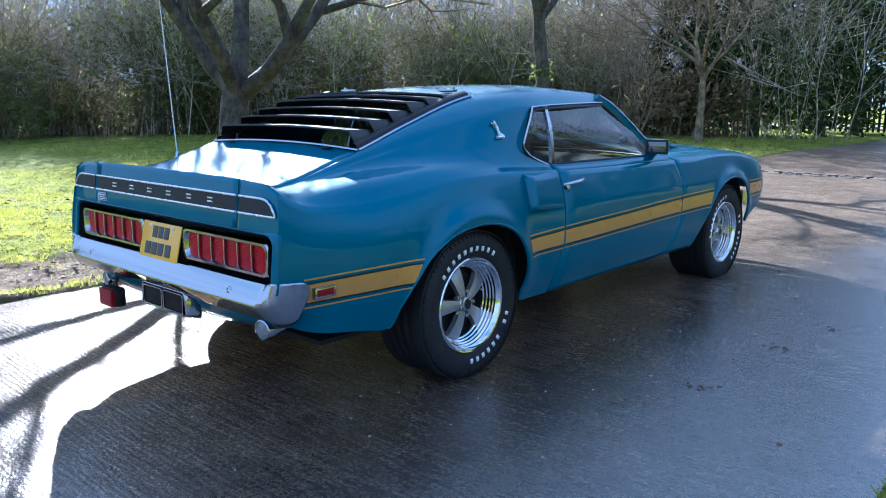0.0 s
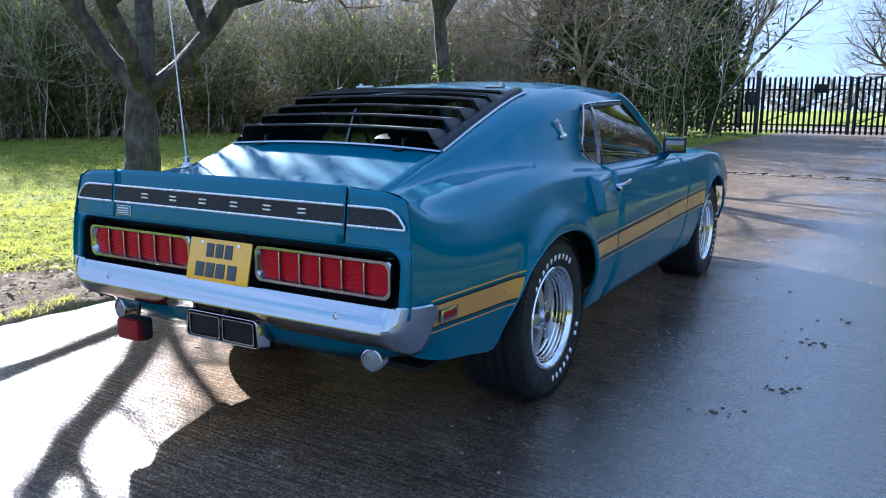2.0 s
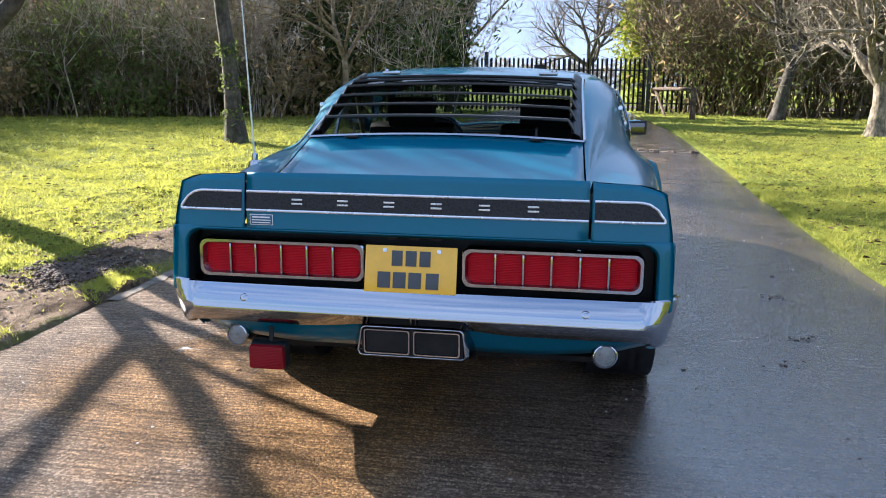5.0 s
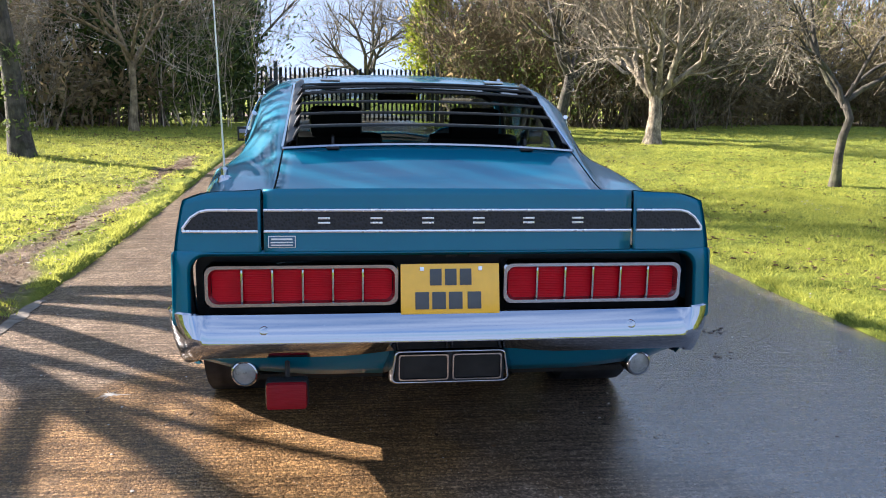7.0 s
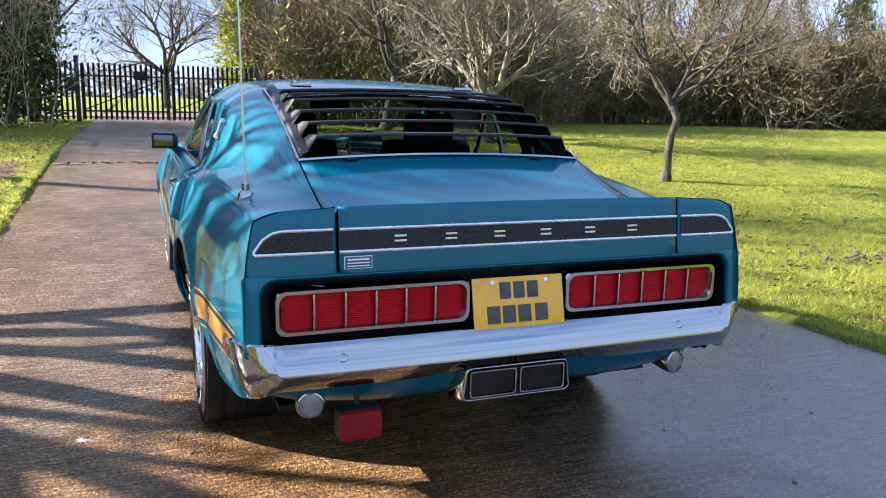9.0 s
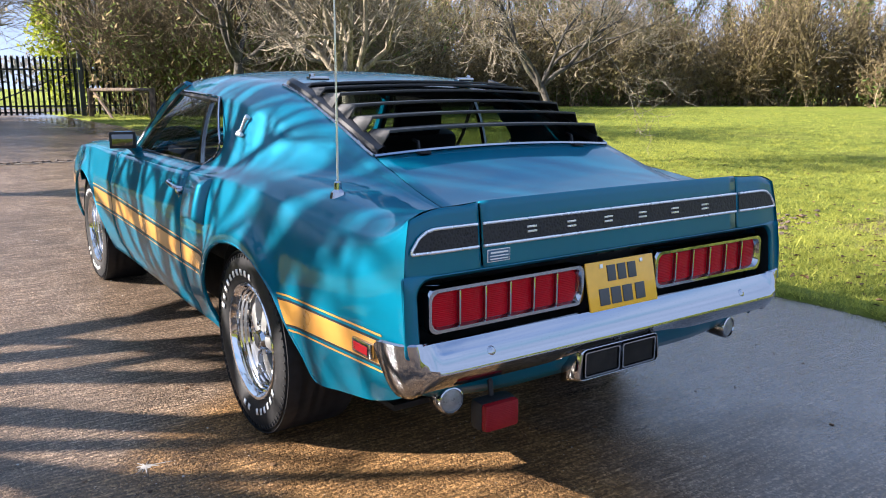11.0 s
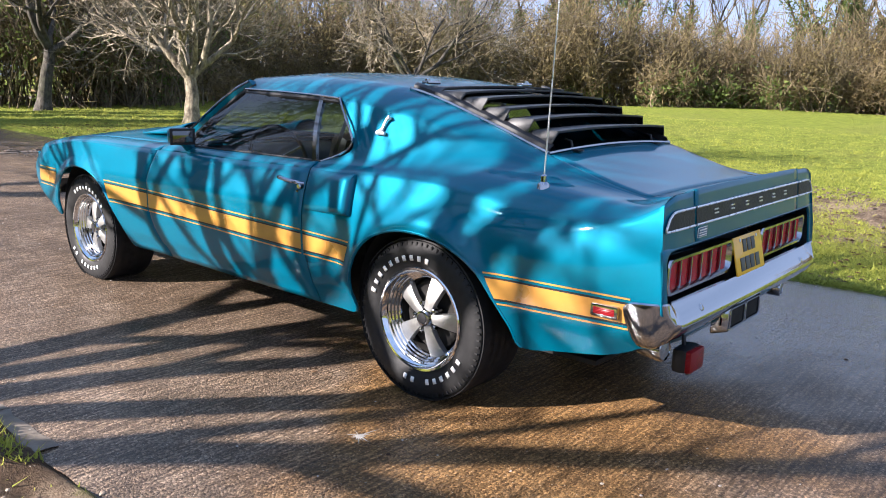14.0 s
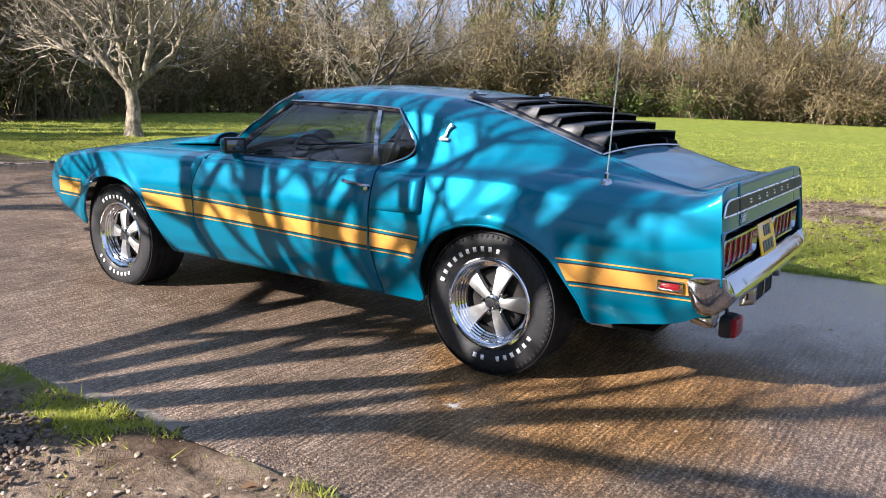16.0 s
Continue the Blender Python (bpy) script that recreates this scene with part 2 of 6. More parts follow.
def leaf_material(name, dark, light, glow=0.0):
    """Leaves of varied colour; glow: the share of light that comes through them."""
    n = Nodes(name)
    g = n.node("NewGeometry")
    n.set(Base_Color=n.ramp(g.outputs["Random Per Island"], (0.0, dark), (1.0, light)), Roughness=0.7, Specular_IOR_Level=0.15)
    if glow:
        tl, mx = n.node("BsdfTranslucent"), n.node("MixShader")
        tl.inputs[0].default_value = (*(min(1, c * 1.5) for c in light), 1)
        mx.inputs[0].default_value = glow
        n.link(n.b.outputs[0], mx.inputs[1])
        n.link(tl.outputs[0], mx.inputs[2])
        n.link(mx.outputs[0], n.t.nodes["Material Output"].inputs[0])
    return n.m


PAINT = paint_material()
CHROME = chrome_material()
RIM_CHROME = chrome_material("polished_rim", 0.05, (0.66, 0.67, 0.69))
SATIN = plain("brushed_alloy", (0.40, 0.40, 0.395), 0.4, 0.85, 0.08, 60)
GOLD = plain("gold_stripe_vinyl", (0.42, 0.205, 0.038), 0.3, 0.0, 0.06, 12, coat=0.6)
BLACK = plain("black_satin_plastic", (0.013, 0.013, 0.0145), 0.5, 0, 0.2, 60)
TRIM = plain("black_panel_paint", (0.008, 0.010, 0.011), 0.45, 0, 0.2, 40)
DARK = plain("dark_underside", (0.012, 0.011, 0.010), 0.8, 0, 0.3, 20)
GRILLE = mesh_grille_material()
LOUVRE = plain("satin_black_louvre", (0.031, 0.031, 0.033), 0.55, 0, 0.15, 60)
GLASS = glass_material("clear_window_glass", (0.60, 0.66, 0.66), 0.02)
DOOR_GLASS = glass_material("tinted_door_glass", (0.34, 0.40, 0.40), 0.06)
RED = lens_material("red_lamp_lens", (0.40, 0.001, 0.007))
DEEPRED = lens_material("dark_red_lens", (0.22, 0.008, 0.012))
RUBBER = plain("tyre_rubber", (0.014, 0.014, 0.0145), 0.62, 0, 0.25, 40, 0.15)
WHITE = plain("white_raised_rubber", (0.72, 0.72, 0.70), 0.6, 0, 0.06, 40)
SILVER = plain("silver_line", (0.72, 0.73, 0.74), 0.28, 0.6, 0.05, 40)
YELLOW = plain("yellow_reflective_plate", (0.80, 0.42, 0.02), 0.35, 0, 0.05, 30, coat=0.4)
INK = plain("dark_grey_ink", (0.05, 0.055, 0.06), 0.5, 0, 0.1, 30)
STICKER = plain("blue_sticker", (0.03, 0.09, 0.16), 0.4, 0, 0.1, 30)
SEATS = plain("black_seat_vinyl", (0.02, 0.02, 0.021), 0.5, 0, 0.2, 30, 0.2)
HEADLINER = plain("dark_headliner", (0.05, 0.05, 0.048), 0.8, 0, 0.1, 50)
MIRROR = chrome_material("mirror_glass", 0.02, (0.13, 0.135, 0.14))
ROAD = road_material()
GROUND = ground_material()
BARK = bark_material("dark_bark", (0.03, 0.026, 0.02), (0.12, 0.105, 0.085), 0.5)
PALE_BARK = bark_material("lichened_bark", (0.06, 0.045, 0.03), (0.46, 0.39, 0.28), 0.45)
TWIG = bark_material("brown_twigs", (0.12, 0.09, 0.05), (0.32, 0.25, 0.15))
PALE_TWIG = bark_material("pale_twigs", (0.32, 0.27, 0.20), (0.62, 0.53, 0.41))
HEDGE_TWIG = bark_material("hedge_twigs", (0.075, 0.058, 0.032), (0.215, 0.168, 0.092))
IVY = leaf_material("ivy_leaves", (0.03, 0.055, 0.014), (0.15, 0.19, 0.05), 0.35)
BROWN_LEAF = leaf_material("withered_leaves", (0.08, 0.065, 0.032), (0.28, 0.215, 0.115), 0.5)
HEDGE_LEAF = leaf_material("olive_brown_hedge_sprays", (0.07, 0.052, 0.026), (0.25, 0.205, 0.095), 0.45)
CONIFER = leaf_material("conifer_foliage", (0.018, 0.035, 0.012), (0.07, 0.10, 0.025))
GOLDEN = leaf_material("golden_conifer_foliage", (0.06, 0.095, 0.012), (0.27, 0.31, 0.035), 0.3)
BLADE = leaf_material("grass_blades", (0.08, 0.10, 0.018), (0.37, 0.375, 0.07), 0.42)
FAR_WOOD = leaf_material("distant_bare_woods", (0.16, 0.15, 0.14), (0.32, 0.31, 0.29), 0.2)
LITTER = leaf_material("fallen_leaves", (0.04, 0.022, 0.012), (0.17, 0.10, 0.05))
DRY_SOIL = plain("pale_dry_soil", (0.30, 0.235, 0.165), 0.95, 0, 0.4, 30, 0.6)
SPLASH = plain("dried_white_splash", (0.26, 0.245, 0.22), 0.8, 0, 0.15, 40)
EDGING = plain("pale_worn_concrete", (0.15, 0.122, 0.092), 0.85, 0, 0.35, 18, 0.5)
SOIL = plain("damp_soil", (0.085, 0.06, 0.042), 0.9, 0, 0.5, 40, 0.6)
STEEL = plain("dark_green_steel", (0.026, 0.036, 0.034), 0.5, 0.2, 0.2, 20)
TIMBER = bark_material("weathered_timber", (0.065, 0.045, 0.032), (0.18, 0.13, 0.09))
LAMP_LENS = plain("dull_clear_lens", (0.22, 0.23, 0.23), 0.3, 0.2, 0.2, 60)
STONE = plain("pale_stone", (0.32, 0.29, 0.25), 0.8, 0, 0.3, 60, 0.3)


# ---- building helpers ----
def curve(*pts):
    """A smooth function through (place, value) pairs."""
    xs, vs = (np.array(a, float) for a in zip(*sorted(pts)))
    ms = np.gradient(vs, xs)

    def at(x):
        x = np.clip(np.asarray(x, float), xs[0], xs[-1])
        i = np.clip(np.searchsorted(xs, x) - 1, 0, len(xs) - 2)
        h = xs[i + 1] - xs[i]
        t = (x - xs[i]) / h
        return (vs[i] * (1 + 2 * t) * (1 - t) ** 2 + ms[i] * h * t * (1 - t) ** 2
                + vs[i + 1] * t * t * (3 - 2 * t) + ms[i + 1] * h * t * t * (t - 1))
    return at


def smoothstep(x):
    x = np.clip(x, 0, 1)
    return x * x * (3 - 2 * x)


def spline(points, per):
    """Points along a smooth line through the given ones."""
    p = np.array(points, float)
    s = np.arange(len(p))
    return np.stack([curve(*zip(s, p[:, k]))(np.linspace(0, len(p) - 1, (len(p) - 1) * per + 1)) for k in range(p.shape[1])], 1)


class Geo:
    """Collects vertices and faces for one mesh."""

    def __init__(self):
        self.v, self.f, self.n = [], [], 0

    def add(self, verts, faces):
        self.v.append(np.asarray(verts, float).reshape(-1, 3))
        self.f.extend(tuple(int(i) + self.n for i in f) for f in faces)
        self.n += len(self.v[-1])
        return self

    def grid(self, p, flip=False, loop_u=False, loop_v=False):
        p = np.asarray(p, float)
        nu, nv = p.shape[:2]
        faces = []
        for i in range(nu if loop_u else nu - 1):
            for j in range(nv if loop_v else nv - 1):
                a, b = i * nv + j, ((i + 1) % nu) * nv + j
                c, d = ((i + 1) % nu) * nv + (j + 1) % nv, i * nv + (j + 1) % nv
                faces.append((a, d, c, b) if flip else (a, b, c, d))
        return self.add(p, faces)

    def box(self, c, s, bevel=0.0, turn=None):
        bm = bmesh.new()
        bmesh.ops.create_cube(bm, size=1.0)
        bmesh.ops.scale(bm, vec=s, verts=bm.verts)
        if bevel:
            bmesh.ops.bevel(bm, geom=list(bm.edges), offset=bevel, segments=2, affect="EDGES", profile=0.6)
        m = Matrix.Translation(c) @ (turn.to_4x4() if turn else Matrix())
        bm.verts.ensure_lookup_table()
        self.add([m @ v.co for v in bm.verts], [[v.index for v in f.verts] for f in bm.faces])
        bm.free()
        return self

    def tube(self, pts, radii, sides=6, cap=True):
        p = np.asarray(pts, float)
        r = np.broadcast_to(np.asarray(radii, float), (len(p),))
        d = np.gradient(p, axis=0)
        d /= np.linalg.norm(d, axis=1, keepdims=True) + 1e-9
        ref = np.array((0.0, 0.0, 1.0)) if abs(d[:, 2]).mean() < 0.8 else np.array((1.0, 0.0, 0.0))
        a = np.cross(d, ref)
        a /= np.linalg.norm(a, axis=1, keepdims=True) + 1e-9
        b = np.cross(d, a)
        th = np.arange(sides) * 2 * math.pi / sides
        ring = p[:, None] + r[:, None, None] * (np.cos(th)[None, :, None] * a[:, None] + np.sin(th)[None, :, None] * b[:, None])
        n0 = self.n
        self.grid(ring, loop_v=True)
        if cap:
            self.f.append(tuple(n0 + k for k in range(sides)))
            self.f.append(tuple(n0 + (len(p) - 1) * sides + k for k in reversed(range(sides))))
        return self

    def sweep(self, frames, section, closed=True):
        """frames: rows of (origin, across, up); section: (across, up) pairs."""
        s = np.asarray(section, float)
        rings = [np.asarray(o)[None] + s[:, :1] * np.asarray(a)[None] + s[:, 1:] * np.asarray(u)[None] for o, a, u in frames]
        n0 = self.n
        self.grid(np.array(rings), loop_v=closed)
        if closed:
            k = len(s)
            self.f.append(tuple(n0 + i for i in range(k)))
            self.f.append(tuple(n0 + (len(rings) - 1) * k + i for i in reversed(range(k))))
        return self

    def lathe(self, profile, centre, axis=(1, 0, 0), steps=48):
        """profile: (along the axis, radius) pairs, turned about the x axis through centre."""
        pr = np.asarray(profile, float)
        th = np.arange(steps) * 2 * math.pi / steps
        p = np.stack([np.broadcast_to(pr[None, :, 0], (steps, len(pr))), np.cos(th)[:, None] * pr[None, :, 1], np.sin(th)[:, None] * pr[None, :, 1]], 2)
        q = Vector((1, 0, 0)).rotation_difference(Vector(axis)).to_matrix()
        p = p @ np.array(q).T + np.asarray(centre, float)
        return self.grid(p, loop_u=True)

    def mesh(self, name, smooth=38):
        me = bpy.data.meshes.new(name)
        me.from_pydata(np.concatenate(self.v).tolist() if self.v else [], [], self.f)
        me.validate()
        if smooth:
            me.polygons.foreach_set("use_smooth", np.ones(len(me.polygons), bool))
            me.set_sharp_from_angle(angle=radians(smooth))
        me.update()
        return me


def part(name, geo, material, parent=None, label="", smooth=38, solid=0.0, bevel=0.0, fix=False):
    """Links a Geo as one mesh object under a thing or a part."""
    me = geo.mesh(name, smooth)
    if fix:
        bm = bmesh.new()
        bm.from_mesh(me)
        bmesh.ops.remove_doubles(bm, verts=bm.verts, dist=1e-5)
        bmesh.ops.recalc_face_normals(bm, faces=bm.faces)
        bm.to_mesh(me)
        bm.free()
    me.materials.append(material)
    ob = new(name, me)
    if parent:
        ob.parent = parent
    if label:
        ob["label"] = label
    if bevel:
        b = ob.modifiers.new("bevel", "BEVEL")
        b.width, b.segments, b.limit_method = bevel, 2, "ANGLE"
    if solid:
        s = ob.modifiers.new("thickness", "SOLIDIFY")
        s.thickness, s.offset = solid, -1
    return ob


def thing(name, label, category, at=(0, 0, 0), group="", kind=""):
    e = new(name)
    e.location = at
    e.empty_display_size = 0.2
    return tagged(e, label, category, group, kind)


# ---- ground and drive: level round the car, rising gently ahead ----
ROAD_L, ROAD_R = -2.06, 2.44


def rise_z(x, y):
    ahead = smoothstep((y - 1) / 13)
    return 0.36 * ahead + 0.10 * smoothstep((-2.3 - x) / 3.0) * (1 - ahead)


def rough_noise(x, y, f):
    return noise.fractal(Vector((x * f, y * f, 3.7)), 1.0, 2.0, 4)


def ground_z(x, y):
    out = max(ROAD_L - x, x - ROAD_R)
    z = float(rise_z(x, y))
    if out <= -0.09:
        return z - 0.07
    lift = float(smoothstep((out + 0.09) / 0.12))
    z += -0.07 + 0.082 * lift
    if abs(x) < 30 and -10 < y < 40:
        z += lift * (0.03 * rough_noise(x, y, 0.7) + 0.012 * rough_noise(x, y, 4.0))
        if -4 < x < -2 and -4 < y < 8:
            z += lift * (0.03 * rough_noise(x, y, 7.0) + 0.01)
    return z


def steps(*spans):
    out = []
    for a, b, n in spans:
        out += list(np.linspace(a, b, n, endpoint=False))
    return out + [spans[-1][1]]


gx = steps((-900, -60, 14), (-60, -9, 40), (-9, -3.6, 50), (-3.6, -1.9, 54), (-1.9, 2.3, 6), (2.3, 3.6, 34), (3.6, 9, 36), (9, 80, 40), (80, 900, 14))
gy = steps((-900, -40, 12), (-40, -4, 20), (-4, 8, 150), (8, 20, 60), (20, 60, 50), (60, 1500, 20))
P = [[(x, y, ground_z(x, y)) for y in gy] for x in gx]
ground = part("ground", Geo().grid(P), GROUND, smooth=80)
tagged(ground, "short green lawn with bare muddy patches by the drive", "lawn", kind="structure")


def slab(y0, y1):
    """One bay of the concrete drive, with worn edges."""
    ys = np.linspace(y0 + 0.012, y1 - 0.012, max(6, int((y1 - y0) / 0.08)))
    xs = np.linspace(ROAD_L, ROAD_R, 30)
    P = []
    for y in ys:
        l = ROAD_L + 0.035 * rough_noise(1.0, y, 1.6)
        r = ROAD_R + 0.035 * rough_noise(9.0, y, 1.6)
        z = float(rise_z(0, y))
        row = [(l, y, z - 0.12)] + [(l + (r - l) * (x - ROAD_L) / (ROAD_R - ROAD_L), y, z - (0.0 if 0 < k < 29 else 0.008)) for k, x in enumerate(xs)] + [(r, y, z - 0.12)]
        P.append(row)
    return Geo().grid(P, flip=True)


drive = tagged(new("drive"), "damp brown tamped concrete drive in long bays", "driveway", kind="structure")
for y0, y1 in ((-14, -5.5), (-5.5, 9.03), (9.03, 17.5), (17.5, 40)):
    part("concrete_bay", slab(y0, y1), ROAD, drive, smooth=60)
# a worn pale edging along the left side, and pale crumbling edges of the joint ahead
r_edge = random.Random(8)
y = 0.6
while y < 1.2:
    d = r_edge.uniform(0.35, 0.8)
    w = r_edge.uniform(0.05, 0.08)
    rows = np.linspace(y, y + d - 0.012, 7)
    Q = [[(ROAD_L - 0.01, v, -0.02), (ROAD_L - 0.004, v, 0.002), (ROAD_L + w * 0.5 + 0.02 * rough_noise(3.0, v, 6.0), v, 0.004), (ROAD_L + w + 0.03 * rough_noise(5.0, v, 5.0), v, 0.0005)] for v in rows]
    part("edging_piece", Geo().grid(Q, flip=True), EDGING, drive, smooth=60)
    y += d
x = ROAD_L + 0.03
while x < ROAD_R - 0.1:
    d = min(r_edge.uniform(0.2, 0.6), ROAD_R - x)
    zj = float(rise_z(0, 9.0))
    Q = [[(u, 8.985 + e + 0.006 * rough_noise(u, e * 9, 5.0), zj + h) for e, h in ((-0.05, 0.001), (-0.04, 0.010), (0.005, 0.012), (0.02, 0.002))] for u in np.linspace(x, x + d - 0.03, 6)]
    part("joint_edge", Geo().grid(Q), EDGING, drive, smooth=60)
    x += d
# a dried white splash behind the car
r_edge = random.Random(9)
Q = []
for k in range(40):
    a = 2 * math.pi * k / 40
    d = (0.012 + (0.06 * r_edge.random() ** 1.5 if k % 2 else 0)) * (1.5 if math.sin(a) < 0 else 0.8)
    Q.append([(-1.23, -0.09, 0.0032), (-1.23 + d * 0.6 * math.cos(a), -0.09 + d * 0.6 * math.sin(a), 0.003), (-1.23 + d * math.cos(a), -0.09 + d * math.sin(a), 0.0012)])
tagged(part("splash", Geo().grid(Q, loop_u=True), SPLASH, smooth=60), "dried white splash mark on the concrete", "stain", kind="stuff")
# the lane beyond the gate, and woods in the distance
tagged(part("lane", Geo().grid([[(x, y, 0.41) for y in np.linspace(28.5, 33.0, 5)] for x in np.linspace(-30, 40, 30)]), EDGING), "pale grey lane beyond the gate", "road", kind="structure")
# debris lying along the open joint ahead
rng = random.Random(5)
g = Geo()
for i in range(150):
    x, y = rng.uniform(-1.9, 2.4), 9.03 + rng.gauss(0, 0.03)
    r = rng.uniform(0.012, 0.04)
    g.box((x, y, rise_z(0, y) + r * 0.3), (r * 2.2, r * 1.6, r), r * 0.25, Matrix.Rotation(rng.uniform(0, 3), 3, "Z"))
tagged(part("joint_debris", g, SOIL), "dark soil and moss along the concrete joint", "debris", kind="stuff")


# ---- trees and thickets ----
def grow(rng, p, d, length, r, level, last, out, up=0.15, wob=0.22, kids=(5, 5, 5, 5), angle=(30, 62), taper=0.62):
    """Adds a limb and its branches to out, as (level, points, radii)."""
    n = 6 if level < 2 else 4
    pts, q = [np.array(p, float)], np.array(d, float)
    for i in range(n):
        q = q + np.array([rng.gauss(0, wob) for _ in range(3)]) * (0.55 if level == 0 else 1)
        q[2] += up * (0.5 if level else 0.2)
        q /= np.linalg.norm(q)
        pts.append(pts[-1] + q * length / n)
    radii = r * (1 - np.linspace(0, 1, n + 1) * (taper if level < last else 0.75))
    out.append((level, np.array(pts), radii))
    if level >= last:
        return
    count = kids[min(level, len(kids) - 1)]
    for k in range(count):
        f = (0.35 + 0.65 * (k + rng.random()) / count) if level else (0.72 + 0.28 * (k + 0.5) / count)
        i = min(n, int(f * n))
        base, along = pts[i], pts[i] - pts[i - 1]
        along = along / np.linalg.norm(along)
        side = np.cross(along, np.array([rng.gauss(0, 1) for _ in range(3)]))
        side /= np.linalg.norm(side) + 1e-9
        a = radians(rng.uniform(*angle))
        nd = along * math.cos(a) + side * math.sin(a)
        grow(rng, base, nd, length * rng.uniform(0.55, 0.8) * (1.15 if level == 0 else 1), radii[i] * rng.uniform(0.5, 0.72), level + 1, last, out, up, wob, kids, angle, taper)


SIDES = (10, 7, 5, 3, 3, 3)


def limbs(out, levels, least=0.0, thin=False):
    g = Geo()
    for level, pts, radii in out:
        if level in levels:
            if thin and level > 1:
                k = [0, 4] if level > 2 else [0, 2, 4]
                pts, radii = pts[k], radii[k]
            g.tube(pts, np.maximum(radii, least), (4 if level == 1 else 3) if thin else SIDES[min(level, 5)], cap=level < 2 and not thin)
    return g


def leaves(rng, centres, spread, count, size, g=None, squash=1.0):
    """Small folded leaves round the given places."""
    g = g or Geo()
    verts, faces = [], []
    for i in range(count):
        c = centres[rng.randrange(len(centres))]
        p = np.array([c[0] + rng.gauss(0, spread), c[1] + rng.gauss(0, spread), c[2] + rng.gauss(0, spread * squash)])
        a = np.array([rng.gauss(0, 1) for _ in range(3)])
        b = np.cross(a, np.array([rng.gauss(0, 1) for _ in range(3)]))
        s = size * rng.uniform(0.6, 1.4)
        a, b = a / np.linalg.norm(a) * s, b / np.linalg.norm(b) * s * 0.55
        k = len(verts)
        verts += [p - a * 1.2 - b, p - a * 1.2 + b, p + a * 1.4]
        faces.append((k, k + 1, k + 2))
    return g.add(verts, faces)


def tree(seed, at, height, radius, fork, lean, label, bark, twig, last=4, kids=(5, 5, 5, 4), up=0.15, angle=(30, 62), reach=0.62, ivy=0, wob=0.2, group="", fine=0.0028, spurs=0):
    rng = random.Random(seed)
    out = []
    base = np.array((0.0, 0.0, -0.06))
    top = np.array((lean[0], lean[1], fork))
    n = 6
    t = np.linspace(0, 1, n)[:, None]
    trunk = base + (top - base) * t + np.array([[rng.gauss(0, 0.025), rng.gauss(0, 0.025), 0] for _ in range(n)]) * t
    rad = radius * (1 - 0.28 * t[:, 0]) + radius * 0.45 * np.exp(-t[:, 0] * 9)
    out.append((0, trunk, rad))
    main = kids[0]
    for k in range(main):
        a = 2 * math.pi * (k + rng.uniform(-0.25, 0.25)) / main
        el = radians(rng.uniform(35, 68))
        d = np.array((math.cos(a) * math.cos(el) + lean[0] * 0.3, math.sin(a) * math.cos(el) + lean[1] * 0.3, math.sin(el)))
        p = trunk[-1] - np.array((0, 0, 0.12 * fork * rng.random()))
        grow(rng, p, d / np.linalg.norm(d), (height - fork) * reach * rng.uniform(0.85, 1.15), radius * rng.uniform(0.42, 0.62), 1, last, out, up, wob, (0,) + tuple(kids[1:]), angle)
    # short crooked spurs along the outer branches
    r2 = random.Random(seed + 500)
    for level, pts, radii in [e for e in out if spurs and e[0] >= 3]:
        for k in range(spurs):
            f = r2.uniform(0.25, 1.0) * (len(pts) - 1)
            i = min(int(f), len(pts) - 2)
            p = pts[i] + (pts[i + 1] - pts[i]) * (f - i)
            d = pts[i + 1] - pts[i]
            d = d / np.linalg.norm(d) + np.array([r2.gauss(0, 0.6), r2.gauss(0, 0.6), r2.gauss(0.15, 0.5)])
            grow(r2, p, d / np.linalg.norm(d), r2.uniform(0.10, 0.32), fine * 1.3, 5, 5, out, 0.15, 0.35)
    th = thing("tree", label, "tree", (at[0], at[1], ground_z(*at)), group)
    part("trunk", limbs(out, (0, 1, 2), 0.006), bark, th, smooth=60)
    part("crown", limbs(out, (3, 4, 5), fine), twig, th, smooth=0)
    if ivy:
        spots = [p for level, pts, r in out if level < 2 for p in pts if p[2] < ivy]
        part("ivy", leaves(rng, spots, 0.07 if height < 8 else 0.3, 1600, 0.03 if height < 8 else 0.085), IVY, th, "dark green ivy", smooth=0)
    return th


tree(21, (-5.1, 2.75), 6.2, 0.20, 1.25, (0.05, 0.05), "old bare tree with thick spreading limbs on the lawn", BARK, TWIG, 4, (5, 5, 5, 4), 0.24, (25, 58), 0.68, wob=0.17, spurs=4, fine=0.003)
tree(12, (-4.8, 8.75), 6.5, 0.14, 2.4, (-0.15, 0.0), "bare tree with an ivy-dark trunk on the lawn", BARK, TWIG, 4, (5, 5, 5, 4), 0.2, (25, 55), 0.6, ivy=1.6, spurs=3, fine=0.004)
tree(13, (-4.75, 14.8), 5.5, 0.09, 1.5, (0.05, 0.0), "slender bare tree in front of the hedge", TWIG, TWIG, 4, (6, 5, 5, 4), 0.2, (25, 55), 0.66, spurs=3, fine=0.005)
tree(14, (6.0, 12.4), 4.6, 0.16, 1.0, (0.05, 0.0), "pale lichened fruit tree with a wide bare crown", PALE_BARK, PALE_BARK, 4, (7, 5, 5, 4), 0.22, (25, 52), 0.66, wob=0.2, spurs=4, fine=0.0045)
